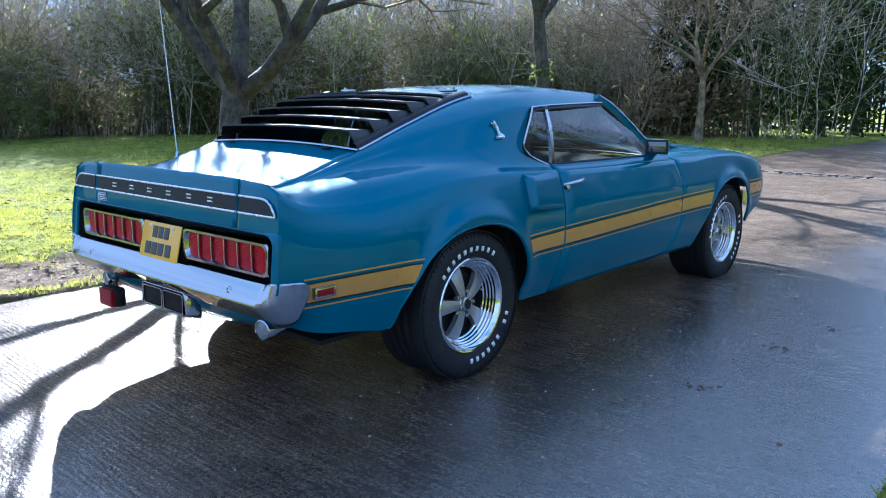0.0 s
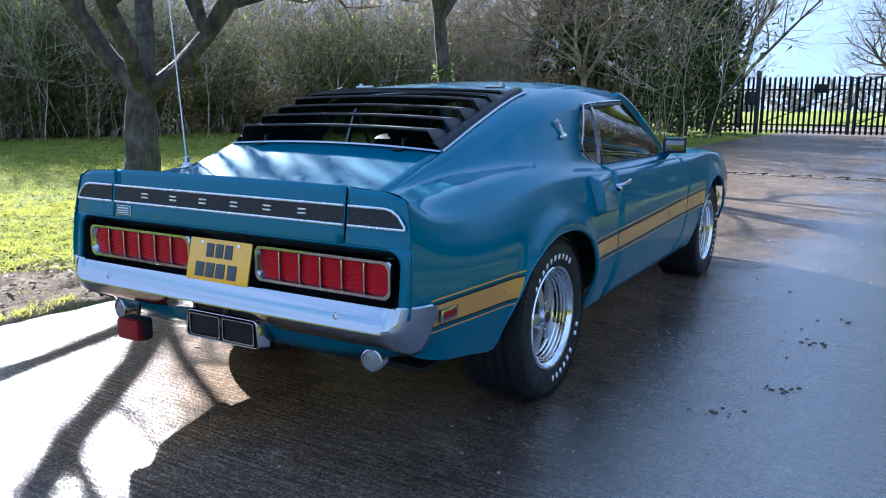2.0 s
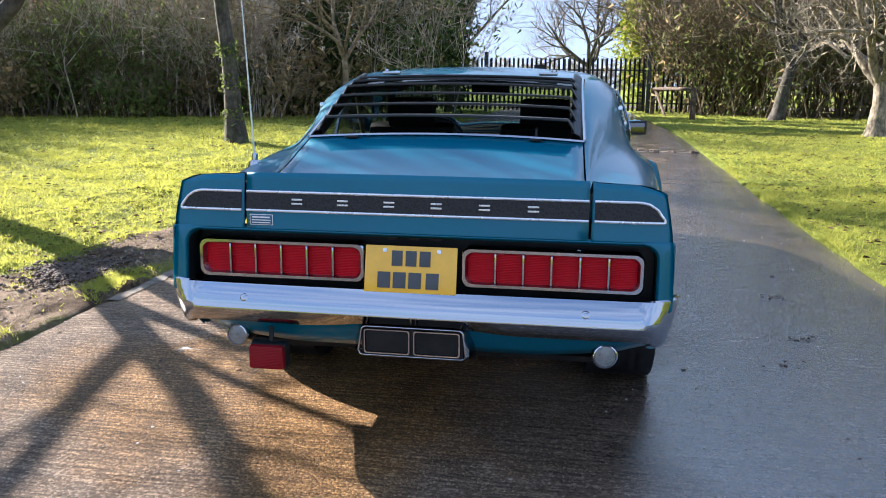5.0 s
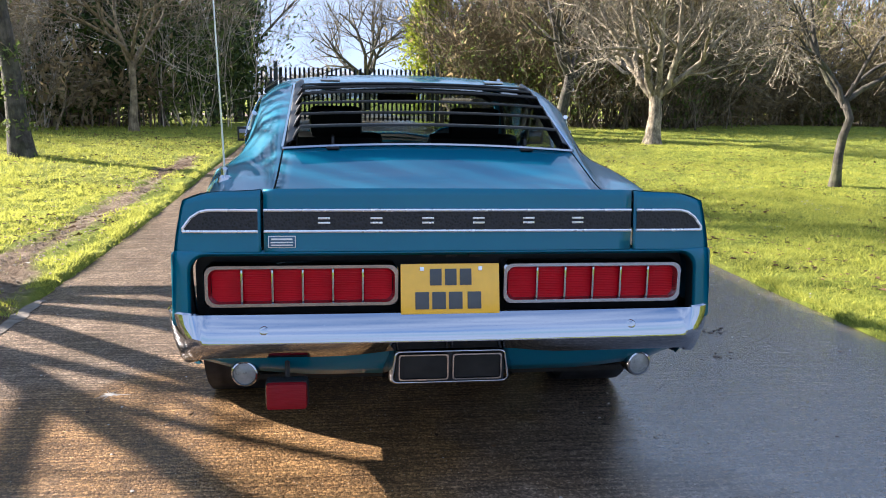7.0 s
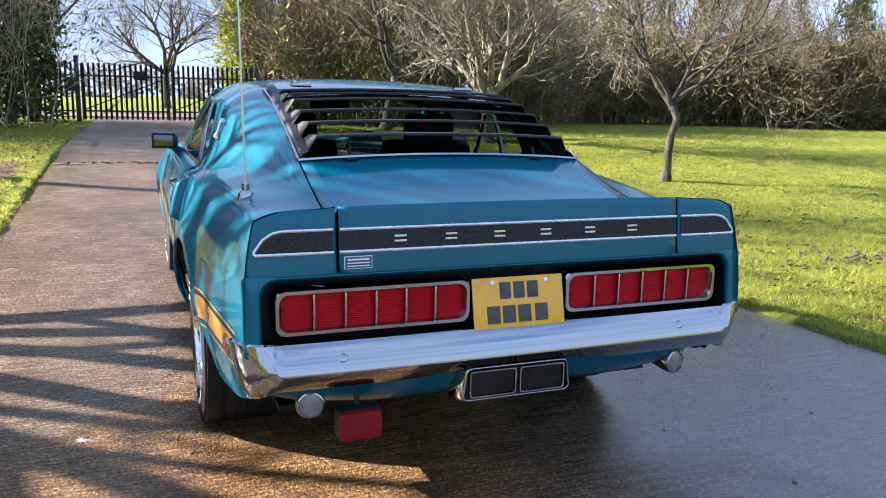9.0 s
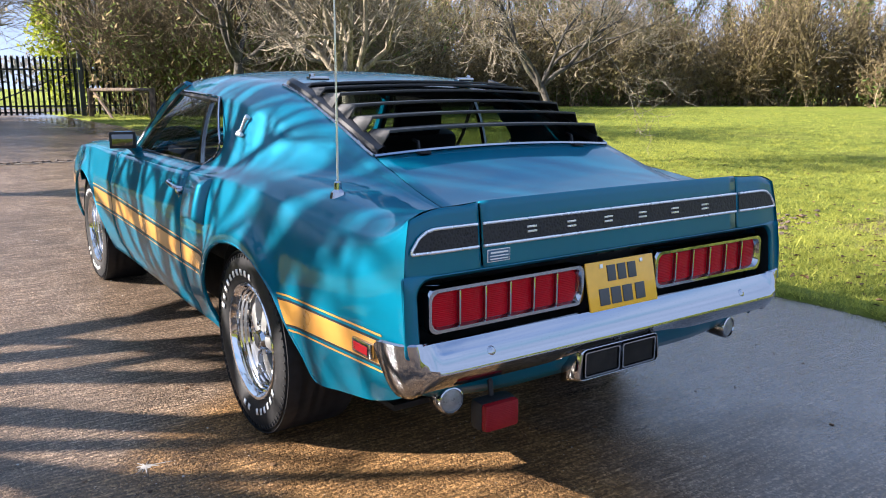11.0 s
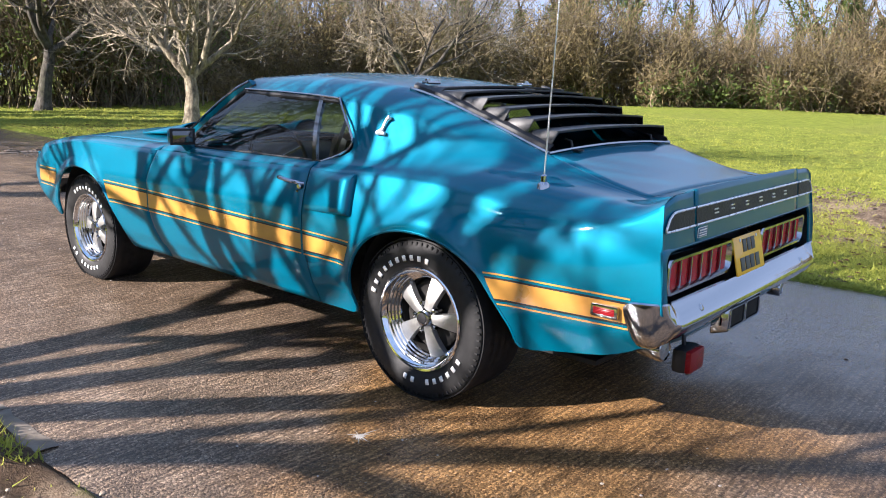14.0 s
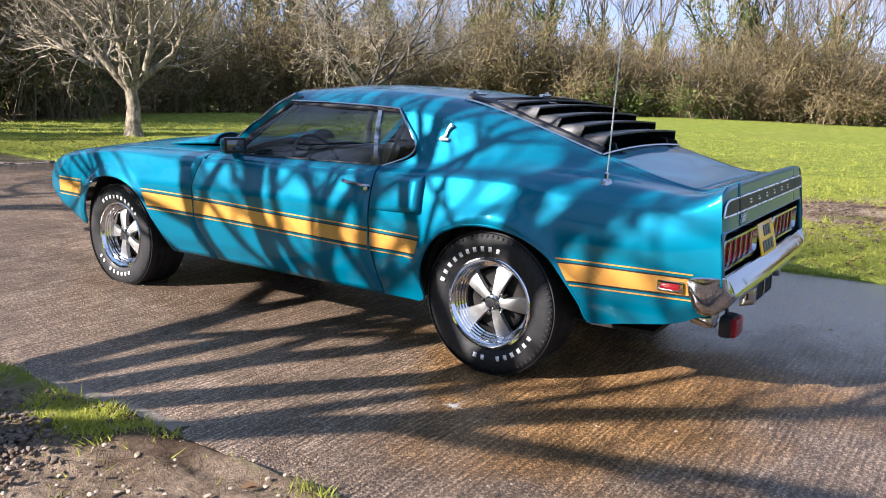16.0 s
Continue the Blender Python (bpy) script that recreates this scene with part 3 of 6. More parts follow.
tree(15, (6.14, 6.45), 3.7, 0.066, 1.12, (0.02, 0.0), "young bare fruit tree with a slim trunk", BARK, PALE_BARK, 4, (5, 5, 5, 4), 0.12, (28, 60), 0.72, wob=0.22, spurs=4, fine=0.003)
tree(16, (5.8, 18.8), 5.5, 0.17, 1.6, (0.25, -0.1), "dark leaning bare tree beside the thicket", BARK, TWIG, 4, (6, 5, 5, 4), 0.12, (28, 60), 0.66, spurs=3, fine=0.005)
tree(17, (1.6, 58.0), 10.5, 0.28, 2.6, (0.0, 0.0), "large bare tree beyond the gate", BARK, TWIG, 5, (7, 5, 5, 4, 3), 0.16, (25, 55), 0.6)
tree(18, (-5.2, 36.0), 9.5, 0.2, 2.2, (0.0, 0.0), "large bare tree beyond the gate", BARK, TWIG, 5, (7, 5, 5, 4, 3), 0.14, (25, 60), 0.66)
# tall trees behind the far hedge, ivy on their trunks
rng = random.Random(40)
tall = None
FAR = [(13, 31), (22, 31.5), (34, 26), (44, 15.5), (52, 1), (57, -16)]


def along(line, f):
    seg = [math.dist(a, b) for a, b in zip(line[:-1], line[1:])]
    d = f * sum(seg)
    for (a, b), s in zip(zip(line[:-1], line[1:]), seg):
        if d <= s:
            return a[0] + (b[0] - a[0]) * d / s, a[1] + (b[1] - a[1]) * d / s
        d -= s
    return line[-1]


masters = []
for i, k in enumerate((61, 62, 63)):
    x, y = along(FAR, 0.1 + 0.3 * i)
    masters.append(tree(k, (x + 2.5, y + 2.5), 14.0 + i, 0.17, 4.6 + i, (0.15, 0.1), "tall bare tree with an ivy-clad trunk behind the hedge", HEDGE_TWIG, TWIG, 4, (3, 6, 4, 2), 0.42, (12, 32), 0.66, ivy=8.0 - i, fine=0.008, group="trees behind the far hedge"))
for i in range(70):
    x, y = along(FAR, (i + 0.5) / 70 + rng.uniform(-0.008, 0.008))
    x, y = x + rng.uniform(-0.5, 7), y + rng.uniform(0, 6)
    s = rng.uniform(0.6, 1.05)
    c = copy_thing(masters[i % 3], pose(x, y, ground_z(x, y), 0, 0, rng.uniform(0, 360)))
    c.scale = (s * rng.uniform(0.7, 1.1), s * rng.uniform(0.7, 1.1), s)


def shrub(seed, height, spread, stems, twig, label, name="shrub", leafy=0, leaf=IVY, group="", kids=(0, 5, 4), fine=0.0075, wide=1.0):
    """A thicket bush of many stems from one root."""
    rng = random.Random(seed)
    out = []
    for i in range(stems):
        a, tilt = rng.uniform(0, 2 * math.pi), abs(rng.gauss(0, 0.32)) * spread
        d = np.array((math.cos(a) * tilt, math.sin(a) * tilt, 1.0))
        p = (rng.gauss(0, 0.28) * spread * wide, rng.gauss(0, 0.28) * spread * wide, -0.05)
        grow(rng, p, d / np.linalg.norm(d), height * rng.uniform(0.55, 1.0), rng.uniform(0.012, 0.03), 1, 3, out, 0.12, 0.16, kids, (20, 55))
    th = thing(name, label, "shrub", (0, 0, 0), group)
    part("crown", limbs(out, (1, 2, 3), fine, True), twig, th, smooth=0)
    if leafy:
        spots = [p for level, pts, r in out if level < 3 for p in pts]
        part("foliage", leaves(rng, spots, 0.25, leafy, 0.06), leaf, th, smooth=0)
    return th


def belt(line, masters, count, depth, seed, scale=(0.8, 1.15)):
    """Sets bushes along a line, in several rows; the masters take the first places."""
    rng = random.Random(seed)
    for i in range(count):
        x, y = along(line, (i + rng.random() * 0.8) / count)
        x, y = x + rng.uniform(-depth, depth), y + rng.uniform(-depth, depth)
        m = pose(x, y, ground_z(x, y), 0, 0, rng.uniform(0, 360))
        k = masters[i % len(masters)]
        s = rng.uniform(*scale)
        if i < len(masters):
            k.matrix_basis = m
        else:
            c = copy_thing(k, m)
            c.scale = (s, s, s * rng.uniform(0.9, 1.15))


LEFT = [(-25, -9), (-22.5, 0), (-20.5, 7), (-14.5, 15.5), (-8, 18.5), (-5.2, 19.5)]
wood = [shrub(201, 5.2, 1.0, 18, PALE_TWIG, "tall tangled bare thicket bush with a few dark leaves", leafy=900, leaf=BROWN_LEAF, group="left thicket", wide=2.2),
        shrub(202, 4.4, 1.2, 18, PALE_TWIG, "pale-twigged thicket bush hung with dark ivy", leafy=2600, leaf=IVY, group="left thicket", wide=2.2),
        shrub(203, 4.0, 1.1, 18, HEDGE_TWIG, "thicket bush with dark evergreen leaves", leafy=2800, group="left thicket", wide=2.2),
        shrub(204, 5.6, 0.8, 18, PALE_TWIG, "tall narrow bare thicket bush", leafy=600, leaf=BROWN_LEAF, group="left thicket", wide=2.2)]
belt(LEFT, wood, 66, 1.9, 7, (0.62, 0.88))
belt([(-31, -6), (-27, 8), (-19, 20), (-10, 24), (-6, 25)], [copy_thing(w, Matrix()) for w in wood], 18, 2.3, 17, (0.7, 0.95))
low = [shrub(231, 1.3, 2.2, 12, TWIG, "low bramble undergrowth at the thicket's foot", leafy=1500, leaf=BROWN_LEAF, group="undergrowth", wide=1.6),
       shrub(232, 1.1, 2.4, 12, TWIG, "low leafy undergrowth at the thicket's foot", leafy=1800, group="undergrowth", wide=1.6)]
belt(LEFT, low, 44, 1.5, 27, (0.8, 1.2))
belt([(12.5, 28), (21, 29), (32, 24), (41, 14.5), (49, 1), (54, -17)], [copy_thing(w, Matrix()) for w in low], 46, 1.2, 37, (0.9, 1.5))
RIGHT = [(5.6, 27.4), (5.6, 24.8), (6.2, 23.4), (7.4, 21.8), (9.8, 22.5), (13, 27)]
brown = [shrub(211, 4.6, 1.0, 18, HEDGE_TWIG, "dense brown bare thicket bush beside the gate", leafy=600, leaf=BROWN_LEAF, group="right thicket", wide=2.0),
         shrub(212, 4.2, 1.2, 18, TWIG, "pale brown bare thicket bush beside the gate", leafy=400, leaf=BROWN_LEAF, group="right thicket", wide=2.0),
         shrub(213, 3.8, 1.2, 18, HEDGE_TWIG, "thicket bush with dark leaves beside the gate", leafy=1100, group="right thicket", wide=2.0)]
belt(RIGHT, brown, 36, 0.9, 8, (0.8, 1.15))
HEDGE = [(12, 28), (21, 29), (32, 24), (41, 14.5), (49, 1), (54, -17)]
far = [shrub(221, 3.4, 1.7, 22, HEDGE_TWIG, "tangled brown bare hedge bush at the lawn's far edge", leafy=2600, leaf=HEDGE_LEAF, group="far hedge", kids=(0, 5, 3), fine=0.011, wide=2.2),
       shrub(222, 3.9, 1.4, 22, HEDGE_TWIG, "tall brown bare hedge bush at the lawn's far edge", leafy=2600, leaf=HEDGE_LEAF, group="far hedge", kids=(0, 5, 3), fine=0.011, wide=2.2),
       shrub(223, 2.4, 2.0, 22, TWIG, "low bramble-like hedge bush at the lawn's far edge", leafy=2200, leaf=BROWN_LEAF, group="far hedge", kids=(0, 5, 3), fine=0.011, wide=2.2)]
belt(HEDGE, far, 74, 1.3, 9, (0.85, 1.3))


def conifer(seed, at, height, radius, mat, label, count):
    """A dense upright conifer of overlapping sprays."""
    rng = random.Random(seed)
    th = thing("conifer", label, "conifer", (at[0], at[1], ground_z(*at)))
    part("trunk", Geo().tube([(0, 0, -0.05), (0.03, 0, height * 0.5), (0, 0, height * 0.96)], (0.14, 0.08, 0.015), 8), BARK, th)
    spots = []
    for i in range(420):
        f = rng.random() ** 0.8
        z = 0.25 + f * (height - 0.3)
        a = rng.uniform(0, 2 * math.pi)
        r = radius * (1 - f ** 1.8) * (0.75 + 0.25 * math.sin(a * 3 + z * 2.2)) * rng.uniform(0.7, 1.08) + 0.05
        spots.append((r * math.cos(a), r * math.sin(a), z))
    part("foliage", leaves(rng, spots, 0.13, count, 0.085, squash=1.6), mat, th, smooth=0)
    return th


for i, (x, y, h, r) in enumerate(((-3.9, 20.8, 7.5, 1.1), (-5.0, 18.9, 7.8, 1.25), (-6.6, 18.2, 6.6, 1.2), (-3.5, 22.6, 7.0, 0.9))):
    conifer(70 + i, (x, y), h, r, CONIFER, "tall dark green conifer beside the gate", 6500)
conifer(80, (2.95, 26.4), 8.0, 1.05, GOLDEN, "tall yellow-green conifer behind the gate post", 7500)


rng = random.Random(90)
spots = []
for i in range(700):
    x = rng.uniform(-190, 150)
    top = 7.5 + 2.5 * rough_noise(x, 0.0, 0.05)
    spots.append((x, 235 + rng.uniform(-8, 8), rng.uniform(0.0, top)))
tagged(part("distant_woodland", leaves(rng, spots, 0.9, 9000, 0.9), FAR_WOOD, smooth=0), "grey-brown line of distant bare woods", "woodland", kind="stuff")


# ---- palisade gate, fence and rails ----
def pale(g, x, y, z, h):
    """One upright with a split, pointed head."""
    w = 0.027
    for s in (-1, 1):
        g.add([(x + s * w * 0.25 - w, y, z), (x + s * w * 0.25 + w, y, z), (x + s * w * 0.25 + w, y, z + h - 0.08), (x + s * w * 1.1, y, z + h), (x + s * w * 0.25 - w, y, z + h - 0.08),
               (x + s * w * 0.25 - w, y + 0.012, z), (x + s * w * 0.25 + w, y + 0.012, z), (x + s * w * 0.25 + w, y + 0.012, z + h - 0.08), (x + s * w * 1.1, y + 0.012, z + h), (x + s * w * 0.25 - w, y + 0.012, z + h - 0.08)],
              [(0, 1, 2, 3, 4), (9, 8, 7, 6, 5), (0, 5, 6, 1), (1, 6, 7, 2), (2, 7, 8, 3), (3, 8, 9, 4), (4, 9, 5, 0)])
    return g


GY = 24.0
gz0 = float(rise_z(0, GY))


def palisade(name, label, x0, x1, y, h, category):
    th = thing(name, label, category, (0, 0, 0))
    n = int(round((x1 - x0) / 0.15))
    for i in range(n):
        x = x0 + (i + 0.5) * (x1 - x0) / n
        part("pale", pale(Geo(), x, y, gz0 + 0.06, h), STEEL, th, smooth=0)
    for z in (0.32, h - 0.35):
        part("cross_rail", Geo().box(((x0 + x1) / 2, y + 0.035, gz0 + z), (x1 - x0, 0.045, 0.05), 0.004), STEEL, th)
    return th


def post(g, x, y, h, w=0.1):
    return g.box((x, y, gz0 + h / 2 - 0.05), (w, w, h + 0.1), 0.006)


for a, b in ((-2.32, 0.24), (0.30, 2.86)):
    leaf = palisade("gate_leaf", "dark green steel palisade gate leaf, closed across the drive", a, b, GY, 1.74, "gate")
    for x in (a + 0.03, b - 0.03):
        part("gate_stile", Geo().box((x, GY + 0.03, gz0 + 0.9), (0.055, 0.055, 1.7), 0.005), STEEL, leaf)
    part("gate_brace", Geo().tube([(a + 0.06, GY + 0.06, gz0 + 0.36), (b - 0.06, GY + 0.06, gz0 + 1.36)], 0.02, 6), STEEL, leaf)
    if a < 0:
        part("drop_bolt", Geo().tube([(0.17, GY - 0.04, gz0 + 0.08), (0.17, GY - 0.04, gz0 + 1.1)], 0.014, 6), STEEL, leaf)
        part("lock_box", Geo().box((0.20, GY - 0.03, gz0 + 0.95), (0.13, 0.06, 0.2), 0.008), STEEL, leaf)
        part("notice_board", Geo().box((-0.62, GY - 0.03, gz0 + 1.42), (0.38, 0.012, 0.26), 0.003), BLACK, leaf, "blank dark notice board")
for x in (-2.42, 2.96):
    p = thing("gate_post", "square dark steel gate post", "gate post", group="gate posts")
    part("post", post(Geo(), x, GY, 1.95, 0.13), STEEL, p)
    part("cap", Geo().box((x, GY, gz0 + 1.96), (0.145, 0.145, 0.02), 0.006), STEEL, p)
for a, b in ((-6.6, -2.50), (3.04, 5.2)):
    f = palisade("fence", "dark green steel palisade fence beside the gate", a, b, GY, 1.74, "fence")
    for x in np.arange(a + 0.1, b, 1.35):
        part("fence_post", post(Geo(), x, GY + 0.07, 1.7, 0.07), STEEL, f)
box_th = thing("control_box", "dark metal control box on the gate post", "control box")
part("casing", Geo().box((-2.62, GY - 0.12, gz0 + 1.12), (0.3, 0.16, 0.42), 0.012), BLACK, box_th)
part("lid_seam", Geo().box((-2.62, GY - 0.203, gz0 + 1.12), (0.26, 0.008, 0.38), 0.003), STEEL, box_th)
# timber barrier along the drive's right edge
rail = thing("timber_rail", "weathered timber barrier rail on posts", "barrier")
a, b = np.array((3.62, 18.5)), np.array((3.05, 23.3))
za = float(rise_z(0, 18.5))
part("rail_bar", Geo().tube([(*a, za + 0.80), (*((a + b) / 2), za + 0.81), (*b, za + 0.80)], (0.045, 0.05, 0.045), 8), TIMBER, rail)
for p in (a, b):
    part("rail_post", Geo().box((p[0], p[1], za + 0.4), (0.13, 0.13, 0.9), 0.012), TIMBER, rail)
q = a + (b - a) * 0.62
part("rail_brace", Geo().tube([(*q, za - 0.02), (*(b + (a - b) * 0.08), za + 0.72)], 0.045, 6), TIMBER, rail)

# low paling fence in front of the left thicket
fence = thing("paling_fence", "low broken paling fence of pale split stakes", "fence")
rng = random.Random(3)
line = [(-19.6, 3), (-18.4, 7.2), (-13.2, 14.4), (-7.2, 17.2), (-4.6, 17.6)]
for i in range(190):
    x, y = along(line, (i + rng.random() * 0.5) / 190)
    h = rng.uniform(0.35, 0.62)
    z = ground_z(x, y)
    part("stake", Geo().tube([(x, y, z - 0.04), (x + rng.gauss(0, 0.03), y + rng.gauss(0, 0.03), z + h)], (0.022, 0.014), 5), TIMBER, fence)

# ---- grass, litter and stones ----
rng = np.random.default_rng(4)
GXA, GYA, GZA = np.array(gx), np.array(gy), np.array(P)[:, :, 2]


def lie(x, y):
    """The height of the ground sheet under many places at once."""
    i = np.clip(np.searchsorted(GXA, x) - 1, 0, len(GXA) - 2)
    j = np.clip(np.searchsorted(GYA, y) - 1, 0, len(GYA) - 2)
    u, v = (x - GXA[i]) / (GXA[i + 1] - GXA[i]), (y - GYA[j]) / (GYA[j + 1] - GYA[j])
    return (GZA[i, j] * (1 - u) + GZA[i + 1, j] * u) * (1 - v) + (GZA[i, j + 1] * (1 - u) + GZA[i + 1, j + 1] * u) * v


PATCHES = rng.random((256, 256))


def patchy(x, y, size):
    """Smooth random patches of about the given size, 0 to 1."""
    u, v = np.asarray(x) / size + 90, np.asarray(y) / size + 90
    i, j = np.floor(u).astype(int), np.floor(v).astype(int)
    a, b = smoothstep(u - i), smoothstep(v - j)
    t = lambda p, q: PATCHES[p % 256, q % 256]
    return (t(i, j) * (1 - a) + t(i + 1, j) * a) * (1 - b) + (t(i, j + 1) * (1 - a) + t(i + 1, j + 1) * a) * b


def worn(x, y):
    """Where the verge beside the drive is trodden bare."""
    wide = 0.25 + 0.36 * np.clip((2.4 - y) * 0.6, 0, 1)
    scuffed = np.hypot(x - SCUFF[0], (y - SCUFF[1]) * 1.3) < 0.9 + 1.6 * (patchy(x, y, 0.7) - 0.35)
    return scuffed | (y > -6) & (y < 9) & (wide - np.abs(x + 2.52) + 0.34 * (patchy(x, y, 0.45) - 0.5) > 0.06)


def blades(n, x0, x1, y0, y1, big=1.0, tall=(0.012, 0.034), bare=True):
    x, y = rng.uniform(x0, x1, n), rng.uniform(y0, y1, n)
    keep = rng.random(n) < 0.25 + 0.9 * patchy(x, y, 0.22)
    if bare:
        keep &= ~worn(x, y) | (rng.random(n) < 0.04)
    return sward(x[keep], y[keep], big, tall)


def sward(x, y, big=1.0, tall=(0.012, 0.034)):
    n = len(x)
    z = lie(x, y) - 0.004
    h, w, a = rng.uniform(*tall, n) * big ** 0.5 * (0.7 + 0.7 * patchy(x, y, 0.3)), rng.uniform(0.002, 0.0045, n) * big, rng.uniform(0, 6.283, n)
    lx, ly = rng.normal(0, 0.7, n) * h, rng.normal(0, 0.7, n) * h
    v = np.empty((n, 3, 3))
    v[:, 0] = np.stack([x - w * np.cos(a), y - w * np.sin(a), z], 1)
    v[:, 1] = np.stack([x + w * np.cos(a), y + w * np.sin(a), z], 1)
    v[:, 2] = np.stack([x + lx, y + ly, z + h], 1)
    return v.reshape(-1, 3)


def tufts(n, x0, x1, y0, y1, per=26, spread=0.03, big=1.2, tall=(0.02, 0.045)):
    """Clumps of longer blades."""
    x, y = rng.uniform(x0, x1, n), rng.uniform(y0, y1, n)
    keep = (~worn(x, y) | (rng.random(n) < 0.06)) & (patchy(x, y, 0.8) > 0.3)
    x, y = np.repeat(x[keep], per), np.repeat(y[keep], per)
    return sward(x + rng.normal(0, spread, len(x)), y + rng.normal(0, spread, len(x)), big, tall)


def grass_object(label, v):
    me = bpy.data.meshes.new("grass")
    me.from_pydata(v.tolist(), [], np.arange(len(v)).reshape(-1, 3).tolist())
    me.materials.append(BLADE)
    return tagged(new("grass", me), label, "grass", kind="stuff")


grass_object("short green grass blades on the lawn", np.concatenate([
    blades(120000, -5.5, -2.03, -1.6, 6.0), blades(100000, 2.42, 5.5, -1.8, 6.0), blades(90000, -10, -2.1, -2, 12.0, 1.5),
    blades(110000, 2.5, 11, -2.5, 13.0, 1.5), blades(60000, 2.5, 24, -5, 22.0, 2.4), blades(40000, -16, -2.2, 4, 18.0, 2.4)]))
grass_object("longer tufts of grass among the short lawn", np.concatenate([
    tufts(1500, -7, -2.3, -1.5, 9), tufts(1900, 2.5, 8, -2.5, 9), tufts(900, 3, 16, -4, 20, 20, 0.05, 2.2, (0.025, 0.05)), tufts(500, -14, -3, 4, 17, 20, 0.05, 2.2, (0.025, 0.05))]))
# lush fringe hanging over the concrete's edges, and a clump on the worn verge
fx = [ROAD_L - 0.07 + rng.normal(0, 0.03, 5000), ROAD_R + 0.05 + rng.normal(0, 0.03, 6000), -2.22 + rng.normal(0, 0.055, 2600), -2.45 + rng.normal(0, 0.05, 150)]
fy = [rng.uniform(-1.6, 8, 5000), rng.uniform(-2, 8, 6000), 0.98 + rng.normal(0, 0.13, 2600), 0.42 + rng.normal(0, 0.06, 150)]
fx, fy = np.concatenate(fx), np.concatenate(fy)
ok = (patchy(fx, fy, 0.35) > 0.45) | (np.abs(fy - 0.95) < 0.3)
grass_object("lush grass fringe along the edge of the concrete", sward(fx[ok], fy[ok], 1.2, (0.015, 0.045)))


def curled(name, label, category, mat, x, y, size, lift=0.012):
    """Small curled leaves lying on the ground."""
    n = len(x)
    z = lie(x, y) + lift
    a, s = rng.uniform(0, 6.283, n), rng.uniform(*size, n)
    c, d = np.cos(a) * s, np.sin(a) * s
    curl = s * rng.uniform(0.1, 0.7, n)
    v = np.empty((n, 6, 3))
    for k, (u, w, h) in enumerate(((-1, 0, 0.3), (-0.3, -0.5, 1), (0.5, -0.4, 0.8), (1, 0, 0.2), (0.5, 0.4, 0.7), (-0.3, 0.5, 0.9))):
        v[:, k] = np.stack([x + u * c - w * d, y + u * d + w * c, z + curl * h * rng.uniform(0.6, 1.3, n)], 1)
    faces = []
    for k in range(n):
        faces += [(6 * k, 6 * k + 1, 6 * k + 2, 6 * k + 3), (6 * k, 6 * k + 3, 6 * k + 4, 6 * k + 5)]
    return tagged(part(name, Geo().add(v.reshape(-1, 3), faces), mat, smooth=0), label, category, kind="stuff")


n = 9000
lx = np.where(rng.random(n) < 0.55, -2.2 - np.abs(rng.normal(0, 2.6, n)), 2.5 + np.abs(rng.normal(0, 3.2, n)))
ly = rng.uniform(-1.8, 14, n)
ok = patchy(lx, ly, 1.2) > 0.32
curled("fallen_leaves", "small brown fallen leaves on the lawn", "leaves", LITTER, lx[ok], ly[ok], (0.012, 0.030))
ok = patchy(lx, ly, 1.2) <= 0.12
curled("pale_leaves", "pale dry leaves scattered on the lawn", "leaves", STONE, lx[ok], ly[ok], (0.008, 0.018))


lump = bmesh.new()
bmesh.ops.create_icosphere(lump, subdivisions=1, radius=1.0)
LUMP = [tuple(v.co) for v in lump.verts]
LUMP_FACES = [tuple(v.index for v in f.verts) for f in lump.faces]
lump.free()


def scatter(name, label, category, mat, n, where, size, seed, flat=0.3):
    r = random.Random(seed)
    g = Geo()
    for i in range(n):
        x, y = where(r)
        on = ROAD_L + 0.05 < x < ROAD_R - 0.05
        z = float(rise_z(0, y)) if on else ground_z(x, y) + 0.012
        s = r.uniform(*size)
        m = Matrix.Rotation(r.uniform(0, 3.1), 3, "Z") @ Matrix.Rotation(r.gauss(0, 0.2), 3, "X")
        q = np.array([m @ Vector((a * s * r.uniform(0.4, 0.8), b * s * r.uniform(0.4, 0.8), c * s * flat * r.uniform(0.35, 0.6))) for a, b, c in LUMP])
        g.add(q + np.array((x, y, z + s * flat * 0.3)), LUMP_FACES)
    return tagged(part(name, g, mat, smooth=0), label, category, kind="stuff")


scatter("drive_litter", "bits of leaf and mud on the wet drive", "litter", LITTER, 130, lambda r: (r.uniform(-2, 2.4), r.uniform(-2.5, 9)), (0.008, 0.022), 2, 0.3)
scatter("gravel", "small pale stones scattered on the drive", "stones", STONE, 220, lambda r: (r.uniform(-2, 2.4), r.uniform(-2.5, 5)), (0.004, 0.011), 3, 0.6)
scatter("soil_clods", "crumbled damp soil clods on the worn verge", "soil", DRY_SOIL, 1100, lambda r: (-2.53 + r.gauss(0, 0.2), r.uniform(-2, 7)), (0.004, 0.02), 6, 0.7)
scatter("earth_heap", "dark crumbly heap of dug earth on the verge", "soil", SOIL, 1300, lambda r: (-2.58 + r.gauss(0, 0.14), 1.12 + r.gauss(0, 0.18)), (0.006, 0.026), 16, 0.9)
scatter("scuffed_earth", "crumbled earth on the scuffed lawn", "soil", SOIL, 420, lambda r: (lambda c: (c[0] + r.gauss(0, 0.42), c[1] + r.gauss(0, 0.22)))(r.choice(((6.6, -0.39), (5.0, -0.97), (7.4, 0.6), (4.6, 1.6)))), (0.012, 0.05), 18, 0.6)
